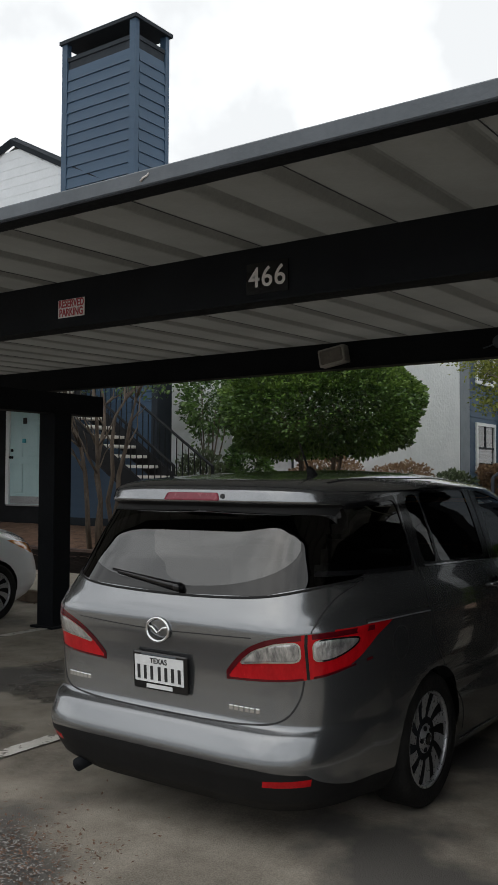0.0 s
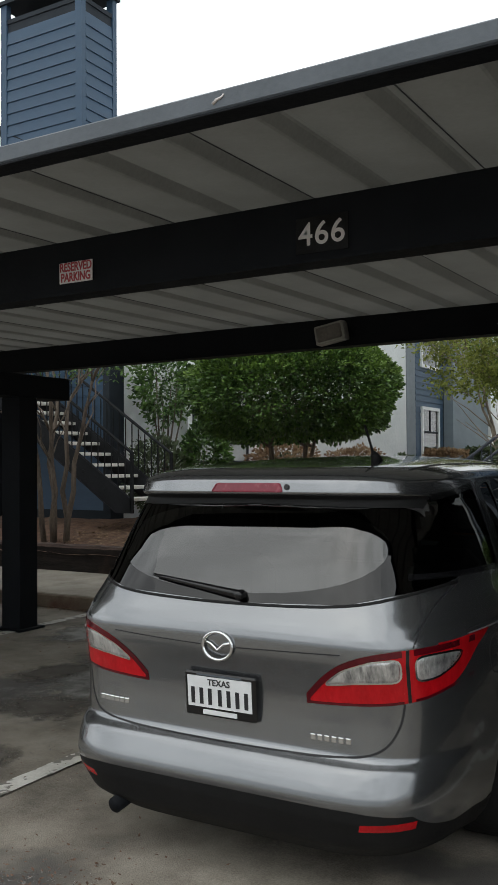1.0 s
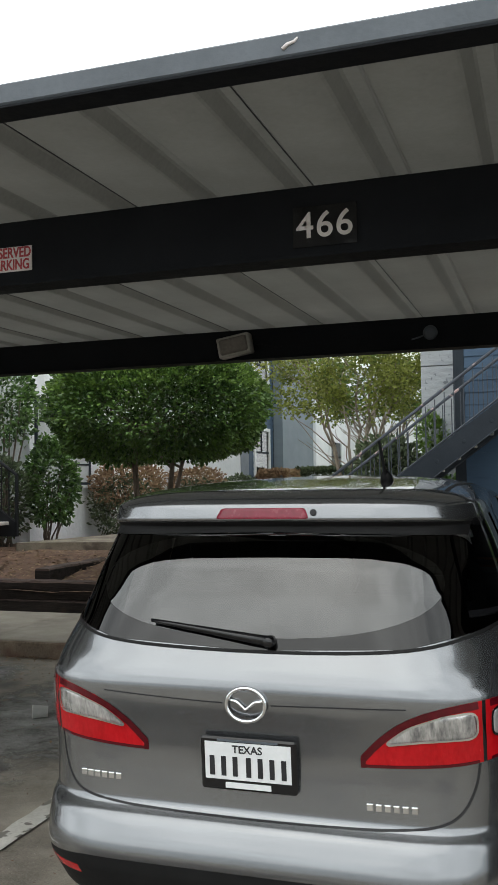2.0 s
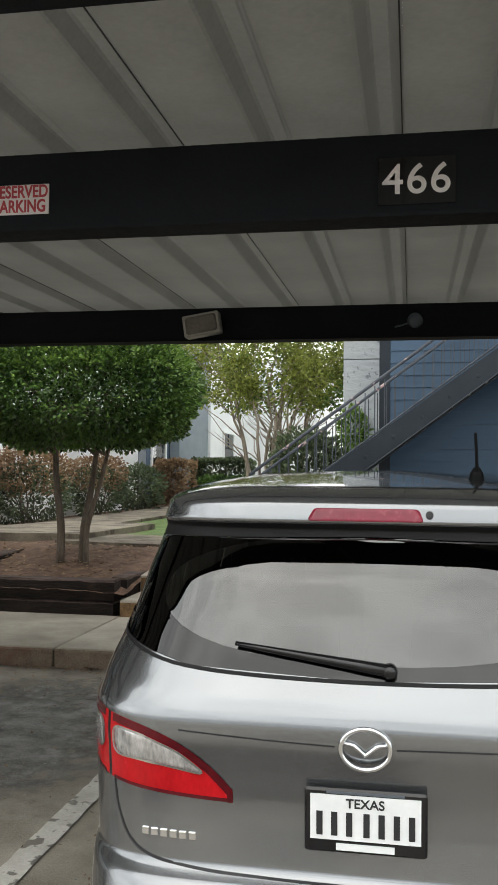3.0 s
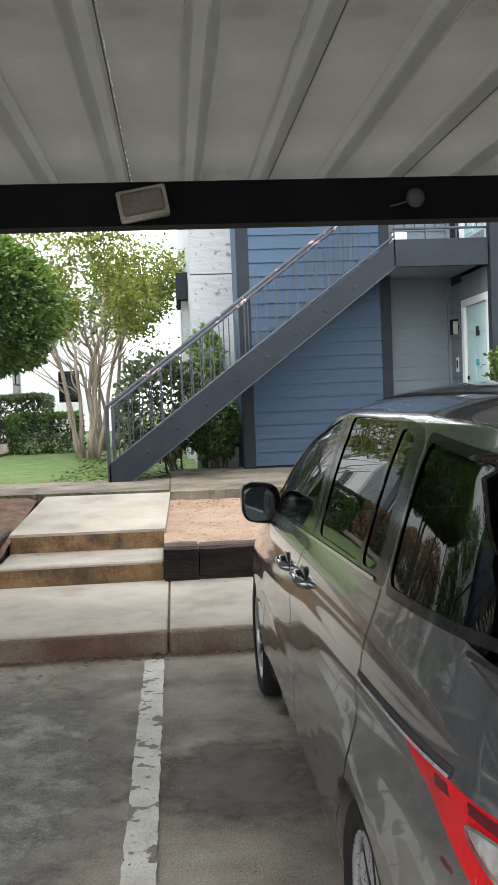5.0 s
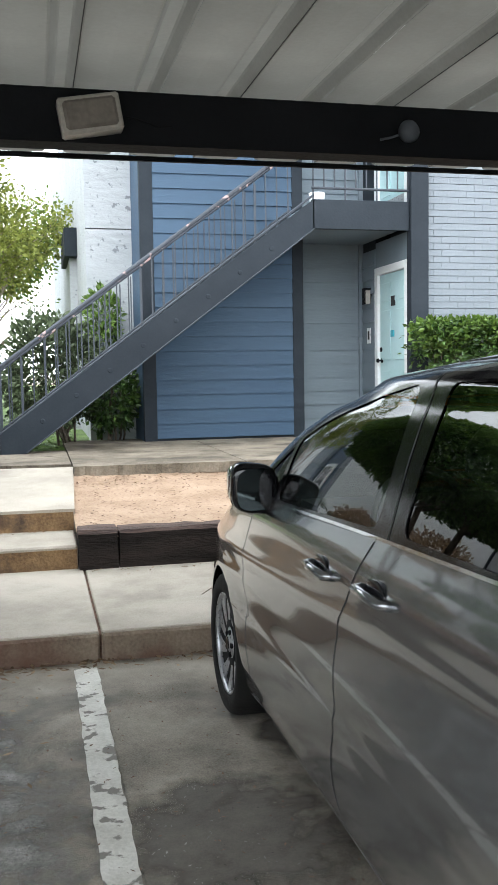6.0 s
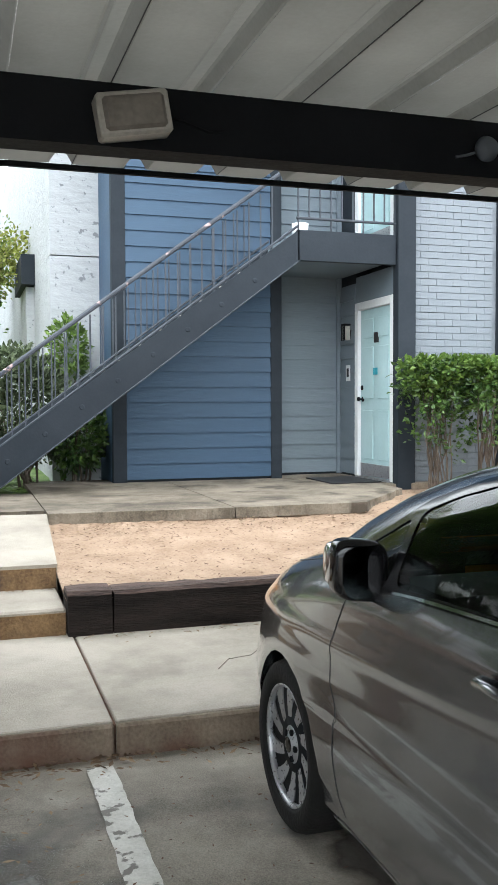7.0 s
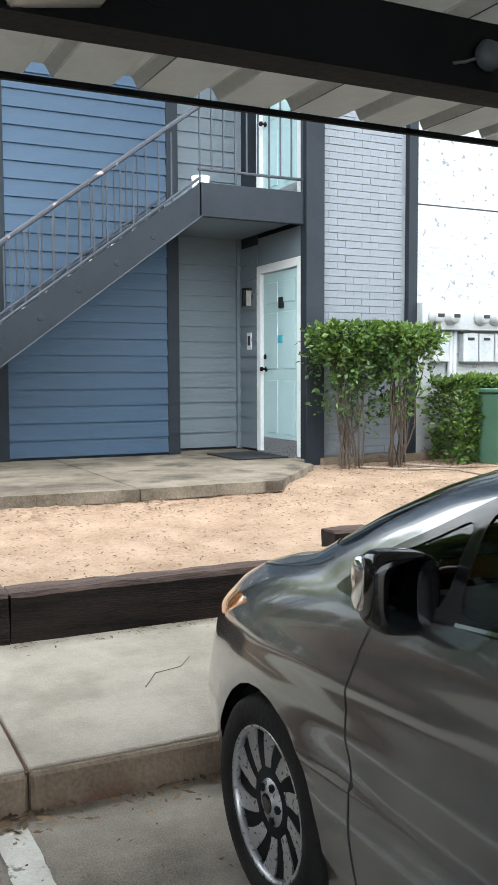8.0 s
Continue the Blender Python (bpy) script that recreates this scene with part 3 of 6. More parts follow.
beam_sign("stall_number_sign", -2.54, 2.582, 0.255, 0.16, "black plate with white stall number on the beam", ["466"], M_GLOSSBLACK, M_SIGNWHITE, 0.145, 0.001, 1.08)
beam_sign("reserved_parking_sign", -3.955, 2.578, 0.222, 0.108, "faded red and white reserved parking sign on the beam", ["RESERVED", "PARKING"], M_SIGNWHITE, M_SIGNRED, 0.048, 0.0011, 1.0, 1.32)

flood = thing("flood_light", "dusty rectangular wall-pack lamp tilted on the rear beam", "lamp", at=pose(-4.045, 6.985, 2.665, 0, -9.5, 0))
part("lens", boxed(-0.115, 0.115, -0.045, 0.0, -0.062, 0.062, 0.012), M_DUSTLENS, flood, "dusty brown translucent lens")
part("housing", boxed(-0.135, 0.135, -0.03, 0.075, -0.08, 0.08, 0.01), M_LAMPLENS, flood, "pale dusty housing frame")
bm = tube(bmesh.new(), [(0.12, 0.06, 0.0), (0.2, 0.072, -0.02), (0.3, 0.072, -0.07), (0.36, 0.072, -0.075)], 0.005, sides=6)
part("cable", bm, M_STEEL, flood)
bm = lathe(bmesh.new(), [(0.02, 0.0), (0.05, -0.01), (0.055, -0.025), (0.042, -0.05), (0.01, -0.06)], (0, 0, 0), "y", 20)
cap = thing("junction_cap", "small round dusty junction cover with a cable tail", "electrical cover", at=pose(-2.53, 7.06, 2.675))
part("cover", bm, M_FASCIA, cap, "", True)
part("cable", tube(bmesh.new(), [(-0.03, -0.02, -0.01), (-0.09, -0.012, -0.03), (-0.14, -0.006, -0.04)], 0.006, sides=6), M_FASCIA, cap)


# ---- cars ----
Z_ = [.17, .24, .34, .40, .44, .47, .495, .515, .535, .60, .66, .72, .80, .88, .94, .99, 1.04, 1.10, 1.2, 1.3, 1.4, 1.436, 1.45, 1.512, 1.535, 1.56, 1.585, 1.603, 1.613]
R_ = [.15, .055, .012, .0, .01, .025, .037, .05, .088, .095, .1, .1, .085, .062, .062, .085, .118, .147, .2, .259, .328, .353, .303, .32, .345, .45, .80, 1.15, 1.5]
F_ = [4.46, 4.55, 4.62, 4.64, 4.648, 4.65, 4.65, 4.648, 4.645, 4.64, 4.625, 4.61, 4.57, 4.49, 4.36, 4.18, 3.98, 3.86, 3.66, 3.42, 3.1, 2.93, 2.87, 2.68, 2.5, 2.3, 2.1, 1.9, 1.65]
W_ = [.79, .83, .855, .863, .868, .871, .873, .874, .875, .877, .878, .88, .88, .874, .868, .862, .848, .824, .795, .765, .73, .714, .708, .688, .66, .61, .53, .40, .13]
NR = [6.0, 6.8, 7.4, 7.5, 7.5, 7.5, 7.5, 7.5, 7.5, 7.5, 7.5, 7.5, 7.4, 7.2, 7.0, 6.7, 6.4, 6.1, 6.0, 6.0, 6.0, 6.1, 6.3, 6.4, 5.5, 4.5, 3.5, 3.0, 2.5]
NF = [5.2, 5.8, 6.2, 6.2, 6.2, 6.2, 6.2, 6.0, 6.0, 5.8, 5.6, 5.4, 5.0, 4.6, 4.5, 4.6, 4.8, 5.0, 5.0, 5.0, 5.0, 4.8, 4.8, 4.6, 4.2, 3.8, 3.2, 2.8, 2.4]
WHEELS = (1.06, 3.807)
WZ, WR = 0.318, 0.318


FINE = np.linspace(.17, 1.613, 1444)
def eased(table):
    """The table over height with its corners rounded off."""
    y = np.interp(FINE, Z_, table)
    k = np.exp(-0.5 * (np.arange(-36, 37) / 7.0) ** 2)
    pad = np.pad(y, 36, mode="reflect", reflect_type="odd")
    return np.convolve(pad, k / k.sum(), mode="valid")


def body_shell():
    """The closed outer skin: plan outlines stacked by height."""
    b = bmesh.new()
    zs = sorted(set(list(np.linspace(.17, .6, 38)) + list(np.linspace(.6, 1.43, 40)) + list(np.linspace(1.433, 1.613, 37))))
    half = 56
    rows = []
    curves = [eased(t) for t in (R_, F_, W_, NR, NF)]
    for z in zs:
        yr, yf, w, nr, nf = (float(np.interp(z, FINE, t)) for t in curves)
        ym = yr + (yf - yr) * 0.48
        ring = []
        for side in (1, -1):
            pts = []
            for i in range(half + 1):
                a = math.pi * i / half
                c, s = math.cos(a), math.sin(a)
                n = nr if c > 0 else nf
                x = w * abs(s) ** (2 / n)
                y = ym - (ym - yr) * abs(c) ** (2 / n) if c > 0 else ym + (yf - ym) * abs(c) ** (2 / n)
                # arch flares and the crease above the sill
                for wy in WHEELS:
                    d = math.hypot(y - wy, z - WZ)
                    if d < 0.52 and z < 0.86 and abs(c) < 0.98:
                        x += 0.016 * max(0, 1 - abs(d - 0.37) / 0.13)
                if 0.3 < z < 0.95 and abs(s) > 0.3:
                    x -= 0.016 * math.exp(-((z - 0.56 - 0.03 * (y - 2)) / 0.1) ** 2) * (1 if 1.4 < y < 3.4 else 0.4)
                    x += 0.008 * math.exp(-((z - 0.87 + 0.04 * (y - 2.2)) / 0.03) ** 2)
                    x += 0.007 * math.exp(-((z - 0.52 - 0.11 * (y - 2.0)) / 0.028) ** 2) * math.exp(-((y - 2.5) / 0.9) ** 2)
                    x += 0.006 * math.exp(-((z - 0.68 - 0.06 * (y - 2.9)) / 0.03) ** 2) * math.exp(-((y - 3.1) / 0.7) ** 2)
                pts.append((side * x, y, z))
            ring += pts if side == 1 else pts[::-1][1:-1]
        rows.append([b.verts.new(p) for p in ring])
    for u, v in zip(rows, rows[1:]):
        for k in range(len(u)):
            b.faces.new((u[k], u[(k + 1) % len(u)], v[(k + 1) % len(u)], v[k]))
    b.faces.new(rows[-1])
    bmesh.ops.remove_doubles(b, verts=b.verts, dist=0.0008)
    bmesh.ops.recalc_face_normals(b, faces=b.faces)
    return b


def rounded(pts, r=0.03, n=4):
    """Round the corners of a polygon."""
    out = []
    for i, p in enumerate(pts):
        a, b_, c = Vector(pts[i - 1]), Vector(p), Vector(pts[(i + 1) % len(pts)])
        u, v = a - b_, c - b_
        k = min(r, u.length * 0.45, v.length * 0.45)
        p0, p1 = b_ + u.normalized() * k, b_ + v.normalized() * k
        for t in (j / n for j in range(n + 1)):
            out.append(tuple(p0 * (1 - t) ** 2 + b_ * 2 * t * (1 - t) + p1 * t * t))
    return out


def inside(p, poly):
    x, y = p
    hit = False
    for (x0, y0), (x1, y1) in zip(poly, poly[1:] + poly[:1]):
        if (y0 > y) != (y1 > y) and x < (x1 - x0) * (y - y0) / (y1 - y0) + x0:
            hit = not hit
    return hit


def cut_out(b, poly, axes, test):
    """Cut the skin along a closed outline seen along one axis and take the piece out as a bmesh of its own."""
    i, j = axes
    k = 3 - i - j
    lo = (min(p[0] for p in poly) - 0.03, min(p[1] for p in poly) - 0.03)
    hi = (max(p[0] for p in poly) + 0.03, max(p[1] for p in poly) + 0.03)

    def near(f):
        if not test(f.calc_center_median()):
            return False
        cs = [(v.co[i], v.co[j]) for v in f.verts]
        return max(c[0] for c in cs) > lo[0] and min(c[0] for c in cs) < hi[0] and max(c[1] for c in cs) > lo[1] and min(c[1] for c in cs) < hi[1]

    for p, q in zip(poly, poly[1:] + poly[:1]):
        d = (q[0] - p[0], q[1] - p[1])
        if math.hypot(*d) < 1e-5:
            continue
        x0, x1, y0, y1 = min(p[0], q[0]) - 0.004, max(p[0], q[0]) + 0.004, min(p[1], q[1]) - 0.004, max(p[1], q[1]) + 0.004
        fs = []
        for f in b.faces:
            cs = [(v.co[i], v.co[j]) for v in f.verts]
            if max(c[0] for c in cs) > x0 and min(c[0] for c in cs) < x1 and max(c[1] for c in cs) > y0 and min(c[1] for c in cs) < y1 and test(f.calc_center_median()):
                fs.append(f)
        if not fs:
            continue
        geom = list({v for f in fs for v in f.verts}) + list({e for f in fs for e in f.edges}) + fs
        co, no = [0, 0, 0], [0, 0, 0]
        co[i], co[j] = p
        no[i], no[j] = -d[1], d[0]
        bmesh.ops.bisect_plane(b, geom=geom, plane_co=co, plane_no=no, dist=1e-5)
    take = [f for f in b.faces if near(f) and inside((f.calc_center_median()[i], f.calc_center_median()[j]), poly)]
    piece = bmesh.new()
    made = {}
    for f in take:
        vs = []
        for v in f.verts:
            if v not in made:
                made[v] = piece.verts.new(v.co)
            vs.append(made[v])
        piece.faces.new(vs)
    bmesh.ops.delete(b, geom=take, context="FACES")
    return piece


def inset(b, d):
    """Move a skin piece inwards along its normals."""
    b.normal_update()
    for v in b.verts:
        v.co -= v.normal * d
    return b


# outlines of the openings: (along the car, height) on the sides, (across, height) at the back
ARCH = 0.352
SIDE_GLASS = {
    "front_quarter_window": [(3.44, 1.042), (3.25, 1.04), (3.03, 1.075), (3.01, 1.275), (3.15, 1.205), (3.33, 1.125)],
    "front_door_window": [(2.98, 1.08), (2.05, 1.13), (2.05, 1.502), (2.32, 1.462), (2.6, 1.402), (2.8, 1.352), (2.97, 1.292)],
    "rear_door_window": [(1.89, 1.137), (1.29, 1.15), (1.27, 1.493), (1.54, 1.508), (1.88, 1.506)],
    "rear_door_vent_window": [(1.262, 1.15), (1.1, 1.16), (1.095, 1.476), (1.244, 1.49)],
    "rear_quarter_window": [(0.985, 1.152), (0.25, 1.17), (0.34, 1.3), (0.5, 1.42), (0.985, 1.465)],
}
REAR_GLASS = [(-0.79, 1.13), (-0.5, 1.065), (0, 1.045), (0.5, 1.065), (0.79, 1.13), (0.735, 1.28), (0.645, 1.402), (0, 1.414), (-0.645, 1.402), (-0.735, 1.28)]


def tail_outline(s, a, b_):
    """The swept tail lamp between two shares of its width, seen from behind."""
    top = [(0.355, 0.742), (0.42, 0.81), (0.5, 0.868), (0.6, 0.905), (0.72, 0.925), (0.95, 0.945)]
    low = [(0.355, 0.712), (0.45, 0.715), (0.6, 0.725), (0.72, 0.74), (0.8, 0.765), (0.95, 0.86)]
    xs = np.linspace(a, b_, max(int((b_ - a) / 0.028), 1) + 1)
    top, low = dense([(*p, 0) for p in top]), dense([(*p, 0) for p in low])
    up = [(s * x, float(np.interp(x, [p[0] for p in top], [p[1] for p in top]))) for x in xs]
    dn = [(s * x, float(np.interp(x, [p[0] for p in low], [p[1] for p in low]))) for x in xs]
    return up + dn[::-1]


def ribbon(bvh, pts, way, width, lift):
    """A narrow strip laid on the skin along points, found along a direction."""
    b = bmesh.new()
    hits = []
    for p in pts:
        h = bvh.ray_cast(Vector(p) - Vector(way) * 2, Vector(way))
        if h[0] is not None:
            hits.append((h[0], h[1]))
    last = None
    for i, (p, n) in enumerate(hits):
        d = (hits[min(i + 1, len(hits) - 1)][0] - hits[max(i - 1, 0)][0]).normalized()
        s = d.cross(n).normalized() * width / 2
        pair = (b.verts.new(p + s + n * lift), b.verts.new(p - s + n * lift))
        if last:
            b.faces.new((last[0], last[1], pair[1], pair[0]))
        last = pair
    return b


def laid(bvh, poly, edge, lift):
    """A low cushion over an outline on the back of the skin."""
    b = bmesh.new()
    cx, cz = sum(p[0] for p in poly) / len(poly), sum(p[1] for p in poly) / len(poly)
    pts = []
    for p, q in zip(poly, poly[1:] + poly[:1]):
        pts += [(p[0] + (q[0] - p[0]) * t / 2, p[1] + (q[1] - p[1]) * t / 2) for t in range(2)]
    rings = []
    for sc in (1.0, 0.92, 0.6, 0.25):
        ring = []
        for x, z in pts:
            q = (cx + (x - cx) * sc, cz + (z - cz) * sc)
            h = bvh.ray_cast(Vector((q[0], -1, q[1])), Vector((0, 1, 0)))
            ring.append(b.verts.new(h[0] + h[1] * (edge if sc == 1.0 else lift) if h[0] else Vector((q[0], 0.3, q[1]))))
        rings.append(ring)
    for u, v in zip(rings, rings[1:]):
        for k in range(len(u)):
            b.faces.new((u[k], u[(k + 1) % len(u)], v[(k + 1) % len(u)], v[k]))
    b.faces.new(rings[-1])
    bmesh.ops.recalc_face_normals(b, faces=b.faces)
    return b


def dense(pts, n=10):
    out = []
    for i in range(len(pts) - 1):
        p0, p1, p2, p3 = (Vector(pts[max(min(k, len(pts) - 1), 0)]) for k in (i - 1, i, i + 1, i + 2))
        for k in range(n):
            t = k / n
            out.append(tuple(0.5 * (2 * p1 + (p2 - p0) * t + (2 * p0 - 5 * p1 + 4 * p2 - p3) * t * t + (3 * p1 - p0 - 3 * p2 + p3) * t ** 3)))
    return out + [tuple(pts[-1])]


def wheel(parent, x, y, s):
    w = new("wheel")
    w.parent = parent
    w.location = (x, y, WZ)
    c = (0, 0, 0)
    part("tyre", lathe(bmesh.new(), [(0.225, 0.0), (0.245, 0.012 * s), (0.29, 0.014 * s), (0.308, 0.0), (0.318, -0.03 * s), (0.318, -0.17 * s), (0.3, -0.2 * s), (0.225, -0.2 * s)], c, "x", 48, True), M_RUBBER, w, "", True)
    part("rim", lathe(bmesh.new(), [(0.228, -0.01 * s), (0.226, 0.004 * s), (0.217, 0.002 * s), (0.213, -0.02 * s), (0.22, -0.022 * s)], c, "x", 48, True), M_ALLOY, w, "", True)
    # barrel gets dark steel so the gaps between spokes look shaded
    part("rim_barrel", lathe(bmesh.new(), [(0.214, -0.02 * s), (0.2, -0.05 * s), (0.2, -0.15 * s)], c, "x", 48), M_STEEL, w, "inner barrel, coloured dark for the shade behind the spokes", True)
    part("brake_disc", lathe(bmesh.new(), [(0.15, -0.09 * s), (0.15, -0.11 * s)], c, "x", 32), M_STEEL, w)
    for k in range(10):
        a = 2 * math.pi * k / 10
        b = bmesh.new()
        rows = []
        for t in (0, 0.25, 0.5, 0.75, 1.0):
            r = 0.045 + 0.17 * t
            ang = a - 0.34 * t * s
            wd = 0.014 + 0.009 * t + 0.013 * t * t
            off = (-0.012 - 0.02 * (1 - t) * 0 - 0.012 * (1 - t)) * s
            cs, sn = math.cos(ang), math.sin(ang)
            rows.append([b.verts.new((off, r * cs - q * sn, r * sn + q * cs)) for q in (-wd, wd)] + [b.verts.new((off - 0.03 * s, r * cs - q * sn, r * sn + q * cs)) for q in (wd, -wd)])
        for u, v in zip(rows, rows[1:]):
            for j in range(4):
                b.faces.new((u[j], u[(j + 1) % 4], v[(j + 1) % 4], v[j]))
        bmesh.ops.recalc_face_normals(b, faces=b.faces)
        part("spoke", b, M_ALLOY, w)
    part("hub", lathe(bmesh.new(), [(0.074, -0.045 * s), (0.07, -0.02 * s), (0.034, -0.012 * s), (0.03, -0.006 * s)], c, "x", 24), M_ALLOY, w, "", True)
    part("centre_cap", lathe(bmesh.new(), [(0.029, -0.008 * s), (0.029, -0.003 * s), (0.02, -0.001 * s)], c, "x", 24), M_GLOSSBLACK, w)
    for k in range(5):
        a = 2 * math.pi * (k + 0.5) / 5
        part("wheel_nut", lathe(bmesh.new(), [(0.013, -0.03 * s), (0.012, -0.008 * s), (0.006, -0.006 * s)], (0, 0.052 * math.cos(a), 0.052 * math.sin(a)), "x", 6), M_STEEL, w)
    return w


def minivan(name, label, paint, at, full=True):
    car = thing(name, label, "car", at=at)
    b = body_shell()
    from_left, from_right = (lambda c: c.x < -0.3), (lambda c: c.x > 0.3)
    back = lambda c: c.y < 0.95
    # wheel arches
    for wy in WHEELS:
        ring = [(wy + ARCH * math.cos(t), WZ + ARCH * math.sin(t)) for t in (2 * math.pi * k / 28 for k in range(28))]
        for test in (from_left, from_right):
            cut_out(b, ring, (1, 2), lambda c, test=test: test(c) and abs(c.x) > 0.6).free()
    from mathutils.bvhtree import BVHTree
    skin = BVHTree.FromBMesh(b)
    # glass
    for part_name, outline in SIDE_GLASS.items():
        poly = rounded(outline, 0.045)
        for test in (from_left, from_right):
            piece = cut_out(b, poly, (1, 2), lambda c, test=test: test(c) and (abs(c.x) > 0.67 or c.y > 0.9))
            front = part_name.startswith("front")
            part(part_name, inset(piece, 0.004), M_GLASS if front else M_GLASS_DARK, car, "", True)
    frame_line = rounded([(3.5, 1.028), (3.25, 1.022), (2.97, 1.058), (2.02, 1.108), (1.01, 1.138), (1.0, 1.3), (1.02, 1.485), (1.12, 1.503), (1.55, 1.532), (2.04, 1.53), (2.37, 1.478), (2.7, 1.41), (2.96, 1.33), (3.16, 1.228), (3.36, 1.135)], 0.03)
    for test in (from_left, from_right):
        part("window_frame_trim", cut_out(b, frame_line, (1, 2), test), M_GLOSSBLACK, car, "gloss black window pillars", True)
    quarter = rounded([(0.995, 1.13), (0.24, 1.15), (0.22, 1.19), (0.32, 1.315), (0.48, 1.445), (0.995, 1.487)], 0.03)
    for test in (from_left, from_right):
        part("quarter_trim", cut_out(b, quarter, (1, 2), lambda c, test=test: test(c) and abs(c.x) > 0.67), M_GLOSSBLACK, car, "gloss black surround of the rear quarter window", True)
    pane = inset(cut_out(b, rounded(REAR_GLASS, 0.04), (0, 2), back), 0.003)
    clear = [(0.6 * math.copysign(abs(math.cos(t)) ** 0.9, math.cos(t)), 1.25 + 0.168 * math.copysign(abs(math.sin(t)) ** 0.9, math.sin(t))) for t in (2 * math.pi * k / 36 for k in range(36))]
    clear_pane = cut_out(pane, clear, (0, 2), back)
    rear_pane = part("rear_window", pane, M_GLASS_FRIT, car, "rear window with a dark printed border", True)
    part("clear_pane", clear_pane, M_GLASS_REAR, rear_pane, "grey tinted clear middle", True)
    lip = [(-0.66, 1.397), (-0.645, 1.402), (0, 1.414), (0.645, 1.402), (0.66, 1.397), (0.67, 1.446), (0, 1.452), (-0.67, 1.446)]
    part("spoiler_underside", cut_out(b, lip, (0, 2), back), M_BLACKPLASTIC, car, "black recess under the tailgate spoiler", True)
    shield = [(-0.73, 1.1), (0, 1.075), (0.73, 1.1), (0.66, 1.3), (0.54, 1.5), (0, 1.54), (-0.54, 1.5), (-0.66, 1.3)]
    part("windscreen", inset(cut_out(b, rounded(shield, 0.05), (0, 2), lambda c: c.y > 2.3), 0.003), M_GLASS, car, "", True)
    # lamps
    for s in (-1, 1):
        tl = part("tail_lamp", cut_out(b, tail_outline(s, 0.725, 0.8), (0, 2), lambda c: c.y < 0.5), M_REDLENS, car, "red and clear tail lamp on the body", True)
        wing = [(0.05, 0.765), (0.05, 0.938), (0.35, 0.94), (0.66, 0.948), (0.52, 0.885), (0.4, 0.815), (0.3, 0.768)]
        part("lamp_wing", cut_out(b, wing, (1, 2), lambda c, s=s: c.x * s > 0.795 and c.y < 0.8), M_REDLENS, tl, "red lens sweeping onto the flank", True)
        th = part("tail_lamp", cut_out(b, tail_outline(s, 0.356, 0.715), (0, 2), lambda c: c.y < 0.5), M_REDLENS, car, "red and clear tail lamp on the hatch", True)
        part("lamp_gap", cut_out(b, tail_outline(s, 0.715, 0.725), (0, 2), lambda c: c.y < 0.5), M_GLOSSBLACK, car)
        clear_h = [(s * x, z) for x, z in ((0.425, 0.785), (0.5, 0.845), (0.6, 0.882), (0.7, 0.895), (0.7, 0.815), (0.55, 0.805))]
        clear_b = [(s * x, z) for x, z in ((0.74, 0.815), (0.74, 0.9), (0.795, 0.905), (0.835, 0.9), (0.825, 0.855), (0.79, 0.82))]
        for outline, owner in ((clear_h, th), (clear_b, tl)):
            poly = rounded(outline, 0.03)
            part("reversing_lens", laid(skin, poly, 0.001, 0.004), M_CLEARLENS, owner, "clear ribbed lens", True)
            part("lens_edge", ribbon(skin, [(x, 0, z) for x, z in poly + poly[:1]], (0, 1, 0), 0.007, 0.005), M_CHROME, owner, "bright chrome edge of the clear lens", True)
        for lo_x, hi_x, owner in ((0.362, 0.704, th), (0.736, 0.85, tl)):
            if owner is th:
                part("lamp_rim", ribbon(skin, [(s * 0.362, 0, 0.711 + 0.006 * k) for k in range(6)], (0, 1, 0), 0.016, 0.002), M_DARKRED, owner, "dark red inner tip", True)
            line = tail_outline(s, lo_x, hi_x)
            half = len(line) // 2
            part("lamp_rim", ribbon(skin, [(x, 0, z - 0.011) for x, z in line[:half]], (0, 1, 0), 0.022, 0.002), M_DARKRED, owner, "dark red upper rim", True)
            part("lamp_rim", ribbon(skin, [(x, 0, z + 0.005) for x, z in line[half:]], (0, 1, 0), 0.01, 0.002), M_DARKRED, owner, "dark red lower rim", True)
        head = [(4.66, 0.79), (4.4, 0.825), (4.15, 0.872), (3.95, 0.955), (4.15, 0.957), (4.4, 0.92), (4.66, 0.86)]
        hl = part("headlamp", cut_out(b, rounded(head, 0.02), (1, 2), lambda c, s=s: c.x * s > 0.35 and c.y > 3.8), M_CLEARLENS, car, "clear headlamp with amber corner", True)
        corner = [(4.66, 0.68), (4.45, 0.7), (4.2, 0.79), (4.03, 0.868), (4.14, 0.869), (4.4, 0.818), (4.66, 0.782)]
        part("indicator", cut_out(b, corner, (1, 2), lambda c, s=s: c.x * s > 0.35 and c.y > 3.9), M_AMBER, car, "amber corner indicator", True)
        refl = [(s * x, z) for x, z in ((0.575, 0.312), (0.585, 0.34), (0.75, 0.35), (0.74, 0.318))]
        part("rear_reflector", cut_out(b, refl, (0, 2), lambda c: c.y < 0.6), M_REDLENS, car, "red bumper reflector", True)
    # dark lower bumper and sills
    low = [(-1, 0.1), (1, 0.1), (1, 0.25), (0.8, 0.285), (0.74, 0.37), (0.55, 0.385), (-0.55, 0.385), (-0.74, 0.37), (-0.8, 0.285), (-1, 0.25)]
    part("lower_bumper", cut_out(b, low, (0, 2), lambda c: c.y < 0.72), M_BLACKPLASTIC, car, "dark unpainted lower bumper", True)
    part("body", b, paint, car, "", True)
